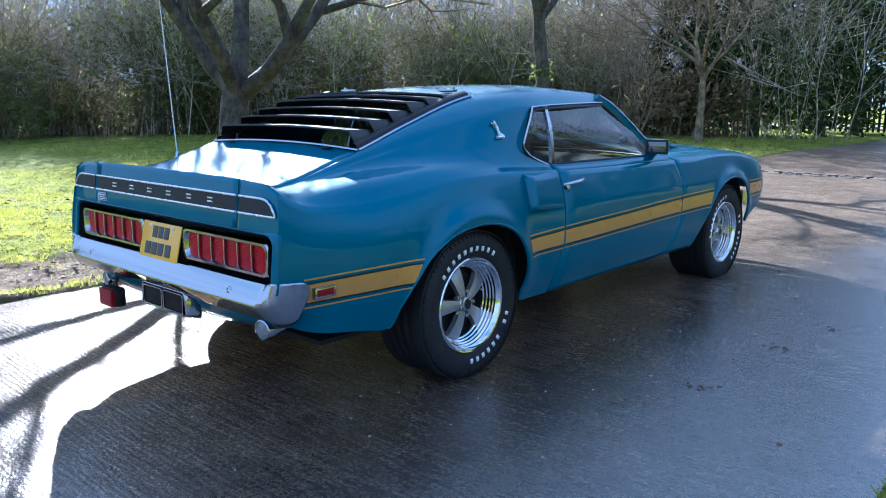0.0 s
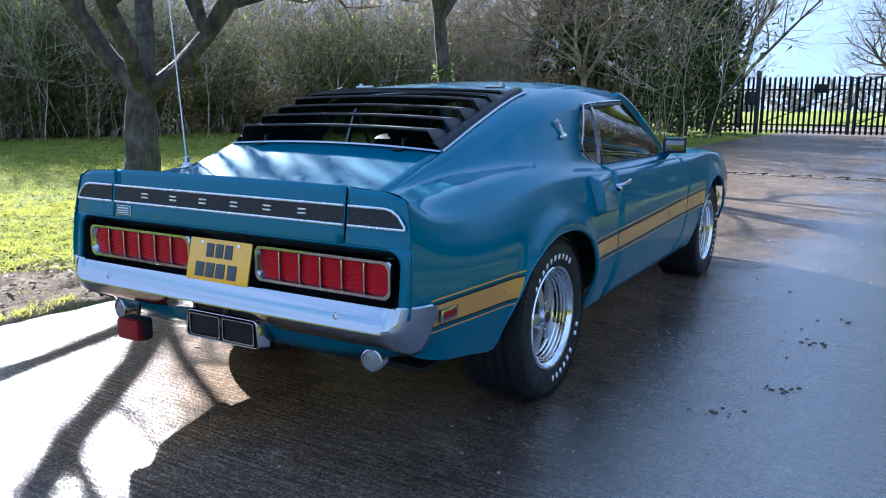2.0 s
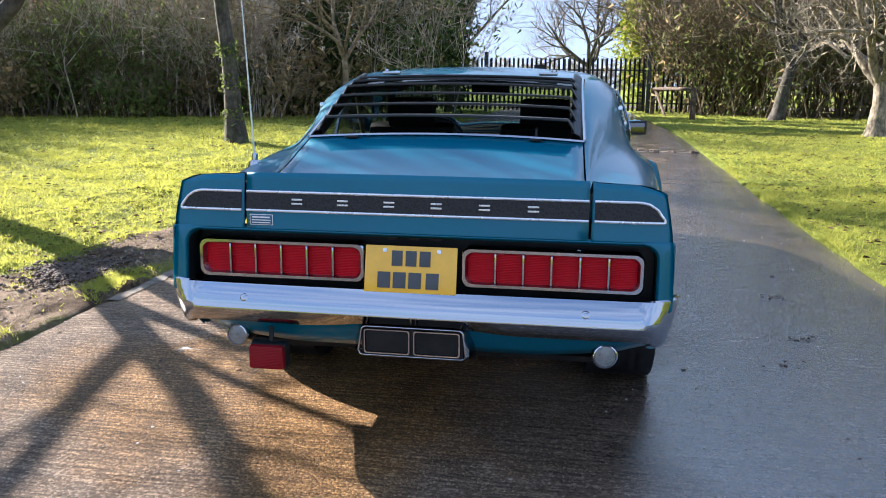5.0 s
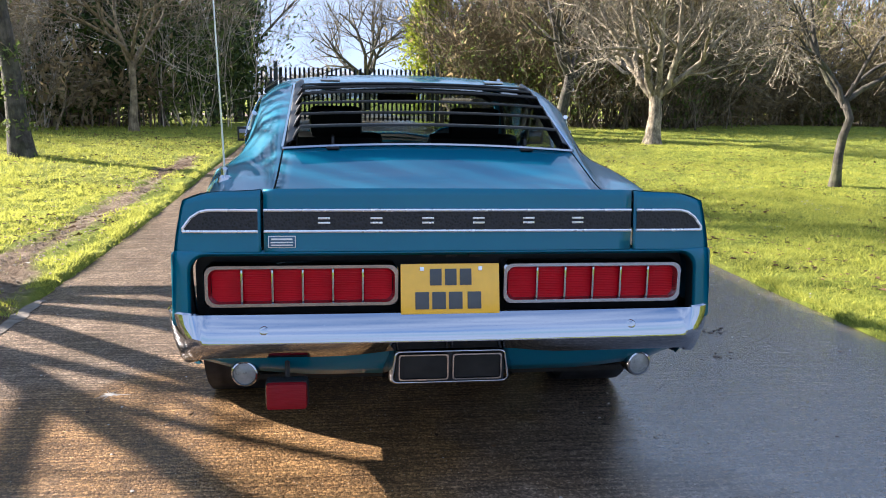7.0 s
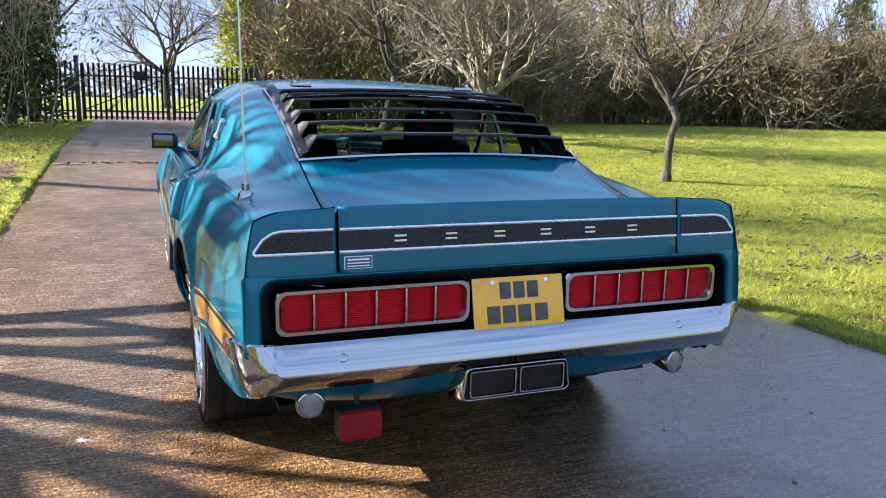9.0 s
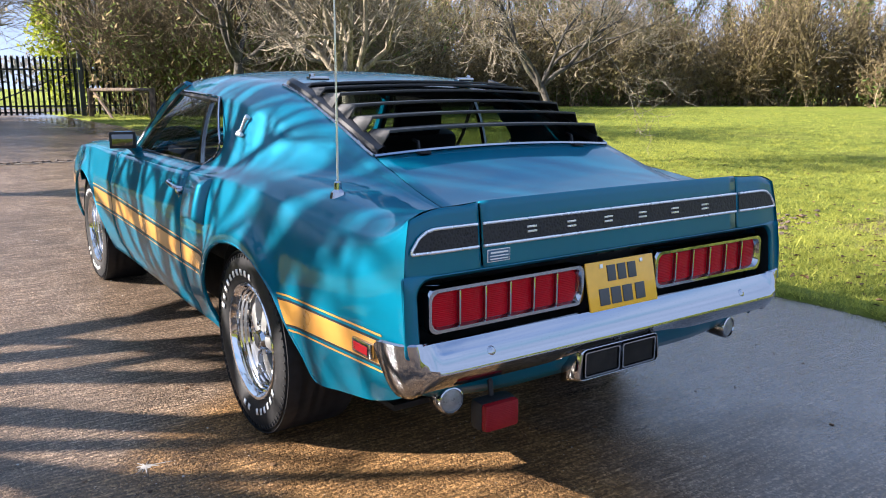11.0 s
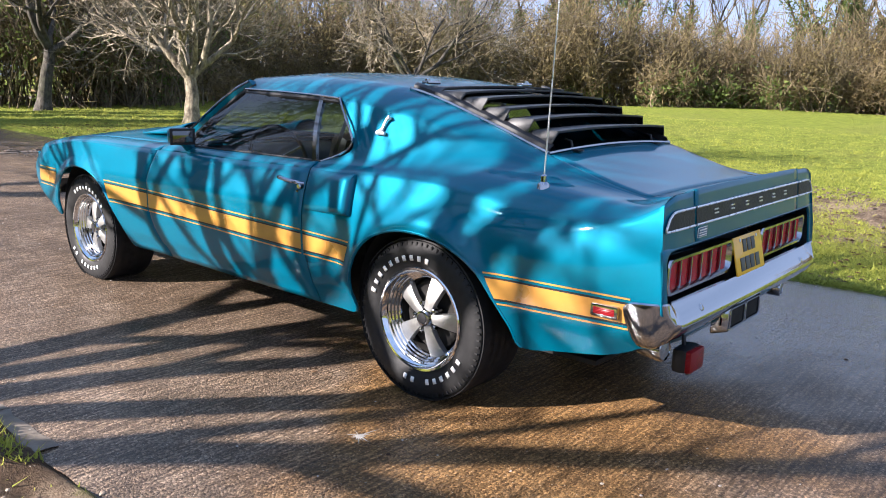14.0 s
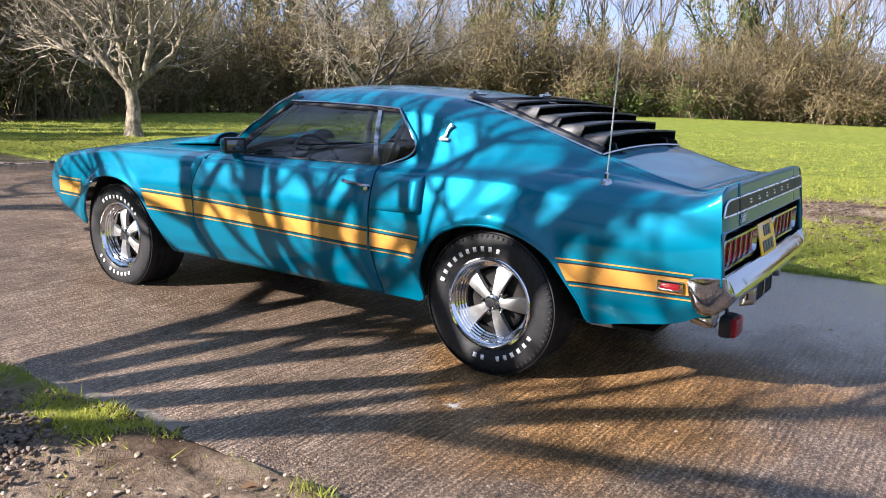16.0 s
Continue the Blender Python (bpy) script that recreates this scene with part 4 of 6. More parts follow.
# mud lumps dropped from a wheel beside the car
scatter("mud_lumps", "dark mud lumps on the wet concrete", "mud", SOIL, 46, lambda r: (lambda c: (c[0] + r.gauss(0, 0.045), c[1] + r.gauss(0, 0.03)))(r.choice(((1.41, 0.15), (1.68, 1.38), (1.63, 0.58), (1.75, 1.9)))), (0.006, 0.022), 7, 0.35)


# ---- the car: forward is +y, the rear axle stands over the origin ----
car = thing("car", "teal metallic two-door fastback with gold side stripes", "car")
WHEELBASE, TYRE = 2.743, 0.328
half_width = curve((-0.96, 0.785), (-0.8, 0.80), (-0.5, 0.828), (0.0, 0.856), (0.65, 0.862), (1.6, 0.855), (2.4, 0.852), (2.9, 0.838), (3.2, 0.822), (3.42, 0.796), (3.57, 0.755))
shoulder_z = curve((3.57, 0.758), (3.42, 0.795), (3.1, 0.838), (2.75, 0.855), (2.2, 0.860), (1.7, 0.862), (1.0, 0.864), (0.6, 0.87), (0.2, 0.878), (-0.1, 0.866), (-0.34, 0.838), (-0.6, 0.816), (-0.72, 0.812), (-0.80, 0.818), (-0.86, 0.832), (-0.91, 0.856), (-0.955, 0.885))
A_x = curve((2.0, 0.745), (1.75, 0.748), (0.7, 0.757), (0.3, 0.755), (-0.1, 0.742), (-0.48, 0.715), (-0.8, 0.69), (-0.955, 0.69))
A_z = curve((2.0, 0.885), (1.75, 0.888), (0.7, 0.893), (0.3, 0.912), (-0.1, 0.913), (-0.48, 0.890), (-0.7, 0.868), (-0.8, 0.862), (-0.86, 0.868), (-0.91, 0.885), (-0.955, 0.906))
B_x = curve((0.7, 0.735), (0.3, 0.728), (-0.1, 0.675), (-0.48, 0.605), (-0.8, 0.585), (-0.955, 0.585))
B_z = curve((0.7, 0.955), (0.3, 0.955), (-0.1, 0.945), (-0.48, 0.910), (-0.7, 0.877), (-0.8, 0.866), (-0.86, 0.872), (-0.91, 0.890), (-0.955, 0.912))
C_x = curve((1.42, 0.595), (0.61, 0.672), (0.3, 0.655), (-0.1, 0.595), (-0.48, 0.55), (-0.8, 0.537), (-0.955, 0.545))
C_z = curve((1.42, 1.198), (1.0, 1.19), (0.61, 1.172), (0.3, 1.13), (-0.1, 1.03), (-0.48, 0.935), (-0.7, 0.884), (-0.8, 0.868), (-0.86, 0.873), (-0.91, 0.892), (-0.955, 0.915))
D_x = curve((1.42, 0.47), (0.61, 0.535), (0.33, 0.515), (-0.1, 0.515), (-0.37, 0.52), (-0.8, 0.53), (-0.955, 0.539))
D_z = curve((1.42, 1.252), (1.0, 1.262), (0.61, 1.245), (0.33, 1.212), (-0.1, 1.085), (-0.37, 0.99), (-0.48, 0.955), (-0.7, 0.890), (-0.8, 0.872), (-0.86, 0.877), (-0.91, 0.894), (-0.955, 0.916))
E_z = curve((1.45, 1.272), (1.2, 1.288), (0.9, 1.286), (0.61, 1.268), (0.33, 1.235), (-0.1, 1.108), (-0.37, 1.008), (-0.7, 0.897), (-0.8, 0.878), (-0.86, 0.881), (-0.91, 0.897), (-0.955, 0.919))


def tumble(y):
    """How far the flank leans in between its widest line and the shoulder."""
    return 0.052 - 0.020 * smoothstep((-0.55 - y) / 0.35)


def side_x(y, z):
    """Half the width of the flank at y and z."""
    zs = shoulder_z(y)
    low = 0.07 * (np.clip(0.58 - z, 0, None) / 0.36) ** 2
    up = tumble(y) * (np.clip(z - 0.62, 0, None) / (zs - 0.62)) ** 2.0
    x = half_width(y) - low - up - 0.009 * smoothstep((0.362 - z) / 0.012) * smoothstep((y - 0.3) / 0.2) * smoothstep((2.3 - y) / 0.2)
    x = x - 0.055 * smoothstep((-0.77 - y) / 0.16) * smoothstep((0.475 - z) / 0.09)
    for hub in (0.0, WHEELBASE):
        r = np.hypot(y - hub, (z - TYRE) * 0.97)
        x = x + 0.026 * np.exp(-((r - 0.37) / 0.055) ** 2) * smoothstep((z - 0.28) / 0.2)
    x = x + 0.006 * np.exp(-((z - 0.70) / 0.03) ** 2) * smoothstep((y - 0.7) / 0.4) * smoothstep((2.6 - y) / 0.3)
    return x


def section(y, k):
    """The upper quarter from the shoulder (0) by ledge and sail to the rail (1)."""
    p = np.array([[half_width(y) - tumble(y), shoulder_z(y)], [A_x(y), A_z(y)], [B_x(y), B_z(y)], [C_x(y), C_z(y)]])
    return [curve(*zip((0, 0.3, 0.55, 1.0), p[:, i]))(k) for i in (0, 1)]


SILL = [(-0.93, 0.40), (-0.84, 0.37), (-0.62, 0.335), (-0.475, 0.318), (-0.43, 0.40), (-0.37, 0.50), (-0.30, 0.585), (-0.19, 0.65), (-0.06, 0.68),
        (0.07, 0.682), (0.19, 0.65), (0.28, 0.585), (0.335, 0.49), (0.36, 0.38), (0.37, 0.285), (0.5, 0.275), (1.2, 0.28), (2.0, 0.29), (2.19, 0.295),
        (2.26, 0.37), (2.33, 0.47), (2.41, 0.58), (2.50, 0.655), (2.62, 0.70), (2.75, 0.712), (2.88, 0.695), (2.965, 0.64), (3.03, 0.55), (3.065, 0.46),
        (3.085, 0.385), (3.13, 0.375), (3.25, 0.425), (3.42, 0.50), (3.57, 0.575)]
sill = spline(SILL, 7)
shut_rear = curve((0.27, 0.60), (0.34, 0.612), (0.6, 0.656), (0.9, 0.654))
shut_front = curve((0.27, 1.81), (0.31, 1.83), (0.45, 1.92), (0.6, 1.958), (0.72, 1.96), (0.88, 1.91))
GAP = 0.0045
tail_edge = curve((0.35, -0.93), (0.48, -0.94), (0.55, -0.985), (0.62, -0.986), (0.74, -0.974), (0.885, -0.957))


def flank(y0, y1, warp0=None, warp1=None, rows=22):
    """A stretch of the flank between two edges, from the sill or arch up to the shoulder."""
    ys, zs = sill[:, 0], sill[:, 1]
    keep = (ys > y0 + 0.004) & (ys < y1 - 0.004)
    low = np.vstack([[y0, np.interp(y0, ys, zs)], sill[keep], [y1, np.interp(y1, ys, zs)]])
    dense = [low[0]]
    for a, b in zip(low[:-1], low[1:]):
        n = max(1, int(np.linalg.norm(b - a) / 0.05))
        dense += [a + (b - a) * (i + 1) / n for i in range(n)]
    low = np.array(dense)
    v = np.linspace(0, 1, rows)
    Y = np.repeat(low[:, :1], rows, 1)
    Z = low[:, 1:] + (shoulder_z(low[:, :1]) - low[:, 1:]) * v
    if warp0 is not None:
        Y = Y + (warp0(Z) + GAP - y0) * smoothstep(1 - (Y - y0) / 0.24)
    if warp1 is not None:
        Y = Y + (warp1(Z) - GAP - y1) * smoothstep(1 - (y1 - Y) / 0.24)
    return Y, Z


def sided(s, x, y, z):
    return np.stack([s * x, np.broadcast_to(y, np.shape(x)), np.broadcast_to(z, np.shape(x))], -1)


window_back = curve((0.893, 0.66), (0.93, 0.545), (0.96, 0.487), (0.99, 0.468), (1.05, 0.50), (1.11, 0.553), (1.172, 0.61))
belt_front = curve((0, 0.653), (0.3, 0.648), (0.42, 0.545), (0.5, 0.497), (0.58, 0.476), (0.68, 0.49), (0.85, 0.55), (1, 0.61))


def glasshouse_x(y, z):
    """Half the width of the side windows at y and z."""
    top = 0.605 + (0.672 - 0.605) * np.clip((1.4 - y) / 0.79, -0.3, 1.2)
    t = (z - 0.893) / 0.285
    return 0.742 + (top - 0.742) * t + 0.014 * np.sin(np.clip(t, 0, 1) * math.pi)


shell = Geo()
car_parts = {}
for s in (1, -1):
    car_parts[s] = thing("quarter_panel", "", "")
    car_parts[s].parent = car
for s in (1, -1):
    # quarter: flank, ledge and sail, in one pressing with the roof
    Y, Z = flank(-0.955, 0.655, None, shut_rear)
    Y = Y + (tail_edge(Z) + 0.955) * smoothstep(1 - (Y + 0.955) / 0.2)
    shell.grid(sided(s, side_x(Y, Z), Y, Z), flip=s < 0)
    k = np.linspace(0, 1, 26)
    u = (Y[:, -1] - Y[0, -1]) / (Y[-1, -1] - Y[0, -1])
    P = np.zeros((len(u), len(k), 3))
    for j, kk in enumerate(k):
        ys = -0.955 + (belt_front(kk) - GAP + 0.955) * u
        for i, y in enumerate(ys):
            x, z = section(y, kk)
            P[i, j] = (s * x, y, z)
    P[:, 0] = sided(s, side_x(Y, Z), Y, Z)[:, -1]
    shell.grid(P, flip=s < 0)
    ys = P[:, -1, 1]
    cut = int(np.searchsorted(ys, 0.325))
    t = np.linspace(0, 1, 9)
    Q = np.array([[(s * (C_x(y) + (D_x(y) - C_x(y)) * a), y, C_z(y) + (D_z(y) - C_z(y)) * a + 0.013 * math.sin(a * math.pi) * float(smoothstep((y + 0.75) / 0.6))) for a in t] for y in ys[:cut + 1]])
    shell.grid(Q, flip=s < 0)
    rail_ys = ys
    quarter = car_parts[s]
    # door skin with its belt ledge
    g = Geo()
    Y, Z = flank(0.655, 1.93, shut_rear, shut_front)
    g.grid(sided(s, side_x(Y, Z), Y, Z), flip=s < 0)
    t = np.linspace(0, 1, 7)
    ys = np.linspace(0.66, 1.885, 40)
    P = np.array([[(s * ((half_width(y) - 0.052) * (1 - a) + 0.742 * a), y, shoulder_z(y) * (1 - a) + 0.893 * a + 0.008 * math.sin(a * math.pi)) for a in t] for y in ys])
    g.grid(P, flip=s < 0)
    door = part("door", g, PAINT, car, smooth=50, solid=0.008)
    # front fender
    g = Geo()
    Y, Z = flank(1.93, 3.57, shut_front, None)
    g.grid(sided(s, side_x(Y, Z), Y, Z), flip=s < 0)
    ys = np.linspace(1.915, 3.57, 42)
    P = np.array([[(s * ((half_width(y) - 0.052) * (1 - a) + (half_width(y) - 0.17) * a), y, shoulder_z(y) + 0.026 * math.sin(a * math.pi / 2)) for a in t] for y in ys])
    g.grid(P, flip=s < 0)
    part("front_fender", g, PAINT, car, smooth=50, solid=0.008)
    # rolled arch lips
    for hub, lo, hi in ((0.0, -0.475, 0.37), (WHEELBASE, 2.19, 3.10)):
        m = (sill[:, 0] >= lo) & (sill[:, 0] <= hi)
        edge = sill[m]
        x = side_x(edge[:, 0], edge[:, 1])
        g = Geo().tube(np.stack([s * (x - 0.006), edge[:, 0], edge[:, 1]], 1), 0.008, 6)
        part("arch_lip", g, PAINT, car)
        # wheel housing behind the arch
        inner = np.stack([sided(s, np.full(len(edge), xx), edge[:, 0], edge[:, 1] + 0.012) for xx in (0.80, 0.7, 0.52)], 1)
        g = Geo().grid(inner)
        back = edge.copy()
        c = np.array([hub, 0.3])
        g.grid(np.stack([sided(s, np.full(len(edge), 0.52), edge[:, 0], edge[:, 1] + 0.012), np.broadcast_to((s * 0.52, hub, 0.25), (len(edge), 3))], 1))
        part("wheel_housing", g, DARK, car)
    # gold stripe: broad band with a fine line above and below, on each panel
    stripe_top = curve((-0.89, 0.556), (-0.4, 0.562), (0.35, 0.572), (0.65, 0.584), (1.3, 0.604), (1.95, 0.626), (2.5, 0.638), (3.42, 0.640))
    stripe_low = curve((-0.89, 0.492), (-0.4, 0.492), (0.35, 0.510), (0.65, 0.516), (1.3, 0.534), (1.95, 0.551), (2.5, 0.560), (3.42, 0.566))
    spans = ((-0.885, -0.385), (0.372, 0.648), (0.662, 1.944), (1.956, 2.372), (3.10, 3.40))
    for a, b in spans:
        ys = np.linspace(a, b, max(6, int((b - a) / 0.04)))
        for nm, mat, f0, f1 in (("stripe_band", GOLD, (0, 0.0), (1, 0.0)), ("stripe_line", GOLD, (1, 0.016), (1, 0.022)), ("stripe_line", GOLD, (0, -0.022), (0, -0.016)),
                                ("stripe_edge", BLACK, (1, 0.001), (1, 0.007)), ("stripe_edge", BLACK, (0, -0.007), (0, -0.001))):
            e = [stripe_low, stripe_top]
            z0, z1 = e[f0[0]](ys) + f0[1], e[f1[0]](ys) + f1[1]
            rows = 5 if nm == "stripe_band" else 2
            v = np.linspace(0, 1, rows)
            ZZ = z0[:, None] + (z1 - z0)[:, None] * v
            YY = np.repeat(ys[:, None], rows, 1)
            # the arch cuts the band on a slant
            if a < -0.5:
                YY = YY - (ZZ - 0.49) * -0.55 * smoothstep((YY + 0.75) / 0.36)
            if abs(b - 2.372) < 1e-6:
                YY = YY + (ZZ - 0.55) * 0.55 * smoothstep((YY - 2.1) / 0.27)
            if a > 0.36 and a < 0.4:
                YY = YY - (ZZ - 0.51) * 0.25 * smoothstep((0.6 - YY) / 0.2)
            part(nm, Geo().grid(sided(s, side_x(YY, ZZ) + 0.0025, YY, ZZ), flip=s < 0), mat, car)
    # side glass, divider and trims
    v = np.linspace(0, 1, 9)
    P = []
    for a in np.linspace(0, 1, 20):
        yf, zt = 1.775 - 0.355 * v, None
        y = 0.70 + (yf - 0.70) * a
        z = 0.888 + (1.168 + 0.028 * a - 0.888) * v
        P.append(sided(s, glasshouse_x(y, z), y, z))
    pane = part("door_glass", Geo().grid(P, flip=s > 0), DOOR_GLASS, door, "clear door window glass")
    pane.visible_shadow = False
    zz = np.linspace(0.897, 1.166, 18)
    P = [sided(s, glasshouse_x(0.70 + (window_back(zz) - 0.70) * a, zz), 0.70 + (window_back(zz) - 0.70) * a, zz) for a in np.linspace(0, 1, 8)]
    pane = part("quarter_glass", Geo().grid(P, flip=s < 0), DOOR_GLASS, quarter, "small rear side window glass")
    pane.visible_shadow = False
    zz = np.linspace(0.89, 1.172, 8)
    g = Geo().sweep([((s * (glasshouse_x(0.70, z) + 0.003), 0.700 + 0.004 * i, z), (s, 0, 0), (0, 1, 0)) for i, z in enumerate(zz)],
                    [(-0.008, -0.013), (0.006, -0.013), (0.006, 0.013), (-0.008, 0.013)])
    part("window_divider", g, CHROME, quarter, "bright metal window divider", fix=True)
    back = np.linspace(0.893, 1.172, 26)
    line = np.stack([s * (glasshouse_x(window_back(back), back) + 0.006), window_back(back), back], 1)
    part("window_trim", Geo().tube(line, 0.005, 6), CHROME, quarter, "bright window trim")
    top = np.linspace(0.60, 1.41, 24)
    line = np.stack([s * (C_x(top) + 0.006), top, C_z(top) - 0.004], 1)
    part("roof_gutter", Geo().tube(line, 0.005, 6), CHROME, car, "bright roof gutter trim")
    part("window_seal", Geo().tube(line + np.array((-s * 0.004, 0, -0.017)), 0.011, 6), BLACK, car)
    bot = np.linspace(0.66, 1.78, 12)
    line = np.stack([s * np.full(12, 0.746), bot, np.full(12, 0.895)], 1)
    part("belt_seal", Geo().tube(line, 0.006, 6), BLACK, door)
    line = spline([(s * 0.722, 1.83, 0.890), (s * 0.69, 1.70, 0.985), (s * 0.645, 1.545, 1.105), (s * 0.61, 1.44, 1.18), (s * 0.575, 1.37, 1.222)], 5)
    part("windscreen_pillar", Geo().sweep([(p, (s, 0.35, 0.3), (0, -0.55, -0.6)) for p in line], [(-0.045, -0.02), (0.004, -0.03), (0.014, 0.0), (0.0, 0.028), (-0.04, 0.02)]), PAINT, car, fix=True)
    part("pillar_trim", Geo().tube(line + np.array((s * 0.014, 0.016, 0.01)), 0.006, 6), CHROME, car)
    part("pillar_seal", Geo().tube(line + np.array((-s * 0.002, -0.03, -0.012)), 0.013, 6), BLACK, car)
    # side scoop on the quarter behind the door
    P = []
    for a in np.linspace(0, 1, 16):
        y = 0.645 - 0.285 * a
        row = []
        for b in 0.5 - 0.5 * np.cos(np.linspace(0, math.pi, 18)):
            z = 0.692 + 0.172 * b + 0.006 * a
            edge = min(1, 9 * min(b, 1 - b)) ** 0.5
            lift = (0.004 + 0.036 * min(1, a * 1.1) ** 1.2) * edge * (1 if a < 0.96 else 0.72)
            row.append((s * (float(side_x(y, z)) + lift), y, z))
        P.append(row)
    P.append([(s * (float(side_x(0.355, 0.692 + 0.178 * b)) - 0.004), 0.357, 0.692 + 0.178 * b) for b in 0.5 - 0.5 * np.cos(np.linspace(0, math.pi, 18))])
    part("side_scoop", Geo().grid(P, flip=s > 0), PAINT, quarter, smooth=60)
    # door handle with push button and lock
    hx = float(side_x(0.75, 0.81))
    line = [(s * (hx + 0.004), 0.672, 0.802), (s * (hx + 0.026), 0.69, 0.806), (s * (hx + 0.03), 0.75, 0.812), (s * (hx + 0.026), 0.815, 0.818), (s * (hx + 0.006), 0.83, 0.819)]
    handle = part("door_handle", Geo().tube(spline(line, 4), 0.0085, 8), CHROME, door, "chrome door handle")
    part("push_button", Geo().lathe([(-0.01, 0.013), (0.025, 0.013), (0.03, 0.009), (0.03, 0.0)], (s * (hx), 0.678, 0.79), (s, 0, 0), 16), CHROME, handle)
    part("door_lock", Geo().lathe([(-0.01, 0.011), (0.008, 0.011), (0.01, 0.0)], (s * (hx + 0.004), 0.706, 0.762), (s, 0, 0), 16), CHROME, door, "chrome door lock")
    # door mirror
    mirror = part("door_mirror", Geo().box((s * 0.845, 1.615, 0.952), (0.128, 0.08, 0.085), 0.03), PAINT, door, smooth=60)
    for ob_turn in (Matrix.Translation((s * 0.845, 1.615, 0)) @ Matrix.Rotation(radians(18 * s), 4, "Z") @ Matrix.Translation((-s * 0.845, -1.615, 0)),):
        mirror.data.transform(ob_turn)
    part("mirror_stalk", Geo().tube([(s * 0.765, 1.66, 0.885), (s * 0.80, 1.65, 0.91), (s * 0.835, 1.63, 0.935)], (0.03, 0.02, 0.018), 8), PAINT, mirror)
    for nm, y, sz, mat in (("mirror_glass", 1.5715, (0.100, 0.006, 0.058), MIRROR), ("mirror_rim", 1.5765, (0.124, 0.010, 0.082), BLACK)):
        part(nm, Geo().box((s * 0.845, y, 0.952), sz, 0.0028), mat, mirror).data.transform(ob_turn)
    # marker lamp in the stripe
    mx = float(side_x(-0.82, 0.525))
    marker = part("side_marker", Geo().box((s * (mx + 0.005), -0.803, 0.523), (0.022, 0.100, 0.042), 0.005), CHROME, quarter, "chrome rear side marker lamp")
    part("marker_lens", Geo().box((s * (mx + 0.013), -0.803, 0.523), (0.01, 0.078, 0.024), 0.003), DEEPRED, marker, "red marker lens")
    # plain badge on the sail
    bx = 0.694
    g = Geo().tube([(s * (bx + 0.012), 0.345, 1.035), (s * (bx + 0.006), 0.325, 1.05), (s * bx, 0.322, 1.07), (s * (bx - 0.006), 0.312, 1.09), (s * (bx - 0.012), 0.30, 1.10)], (0.011, 0.007, 0.006, 0.007, 0.012), 6)
    g.tube([(s * (bx + 0.014), 0.352, 1.034), (s * (bx + 0.013), 0.305, 1.034)], 0.008, 6)
    part("sail_badge", g, SILVER, quarter, "small plain chrome badge")

# roof panel, welded to the quarters
ys = list(rail_ys[cut:]) + list(np.linspace(0.64, 1.44, 24))
P = []
for y in ys:
    half = []
    for q in np.linspace(0, 1, 14):
        half.append((D_x(y) * q, y, E_z(y) + (D_z(y) - E_z(y)) * q ** 2.2))
    for a in np.linspace(1, 0, 9)[1:]:
        half.append((C_x(y) + (D_x(y) - C_x(y)) * a, y - 0.03 * (1 - a) * float(smoothstep((y - 1.1) / 0.3)), C_z(y) + (D_z(y) - C_z(y)) * a + 0.013 * math.sin(a * math.pi)))
    P.append([(-x, yy, z) for x, yy, z in half[:0:-1]] + half)
P.append([(x * 1.005, y + 0.035 * (1 - (x / 0.62) ** 2) + 0.01, z - 0.028) for x, y, z in P[-1]])
shell.grid(P, flip=True)
body = part("body_shell", shell, PAINT, car, "teal metallic body shell and roof", smooth=0, fix=True)
body.data.polygons.foreach_set("use_smooth", np.ones(len(body.data.polygons), bool))
body.data.set_sharp_from_angle(angle=radians(50))
P = [[(x * 0.95, y, z - 0.03) for x, y, z in r] for r in P]
part("headliner", Geo().grid(P, flip=True), HEADLINER, car, solid=0.006)
# windscreen
P = []
for v in np.linspace(0, 1, 14):
    row = []
    for a in np.linspace(-1, 1, 21):
        low = np.array((a * 0.70, 2.02 - 0.21 * a * a, 0.900 - 0.006 * a * a))
        top = np.array((a * 0.575, 1.475 - 0.10 * a * a, 1.246 - 0.028 * a * a))
        row.append(low + (top - low) * v + np.array((0, 0.02, 0.012)) * math.sin(v * math.pi))
    P.append(row)
pane = part("windscreen", Geo().grid(P), GLASS, car, "clear windscreen glass")
pane.visible_shadow = False
# rear glass under the louvres
P = [[(D_x(y) * 0.985 * a, y, E_z(y) + (D_z(y) - E_z(y)) * a * a - 0.008) for a in np.linspace(-1, 1, 17)] for y in np.linspace(-0.37, 0.335, 18)]
pane = part("rear_window", Geo().grid(P), GLASS, car, "sloping rear window glass")
pane.visible_shadow = False
for s in (1, -1):
    ys = np.linspace(-0.375, 0.34, 20)
    part("rear_window_trim", Geo().tube(np.stack([s * D_x(ys), ys, D_z(ys) + 0.004], 1), 0.008, 6), CHROME, car, "bright rear window trim")
part("rear_window_trim", Geo().tube([(a * 0.52, -0.375, E_z(-0.375) + (D_z(-0.375) - E_z(-0.375)) * a * a + 0.003) for a in np.linspace(-1, 1, 17)], 0.007, 6), CHROME, car, "bright rear window trim")

# deck lid
P = []
for y in np.linspace(-0.797, -0.382, 16):
    w = D_x(y) - 0.006
    P.append([(w * a, y, E_z(y) + (D_z(y) - E_z(y)) * a * a + 0.001) for a in np.linspace(-1, 1, 25)])
part("deck_lid", Geo().grid(P, flip=True), PAINT, car, solid=0.01)

# ducktail spoiler: the middle moves with the lid, a cap closes each quarter
def wrap_y(x):
    return 0.010 * smoothstep((np.abs(x) - 0.66) / 0.12)


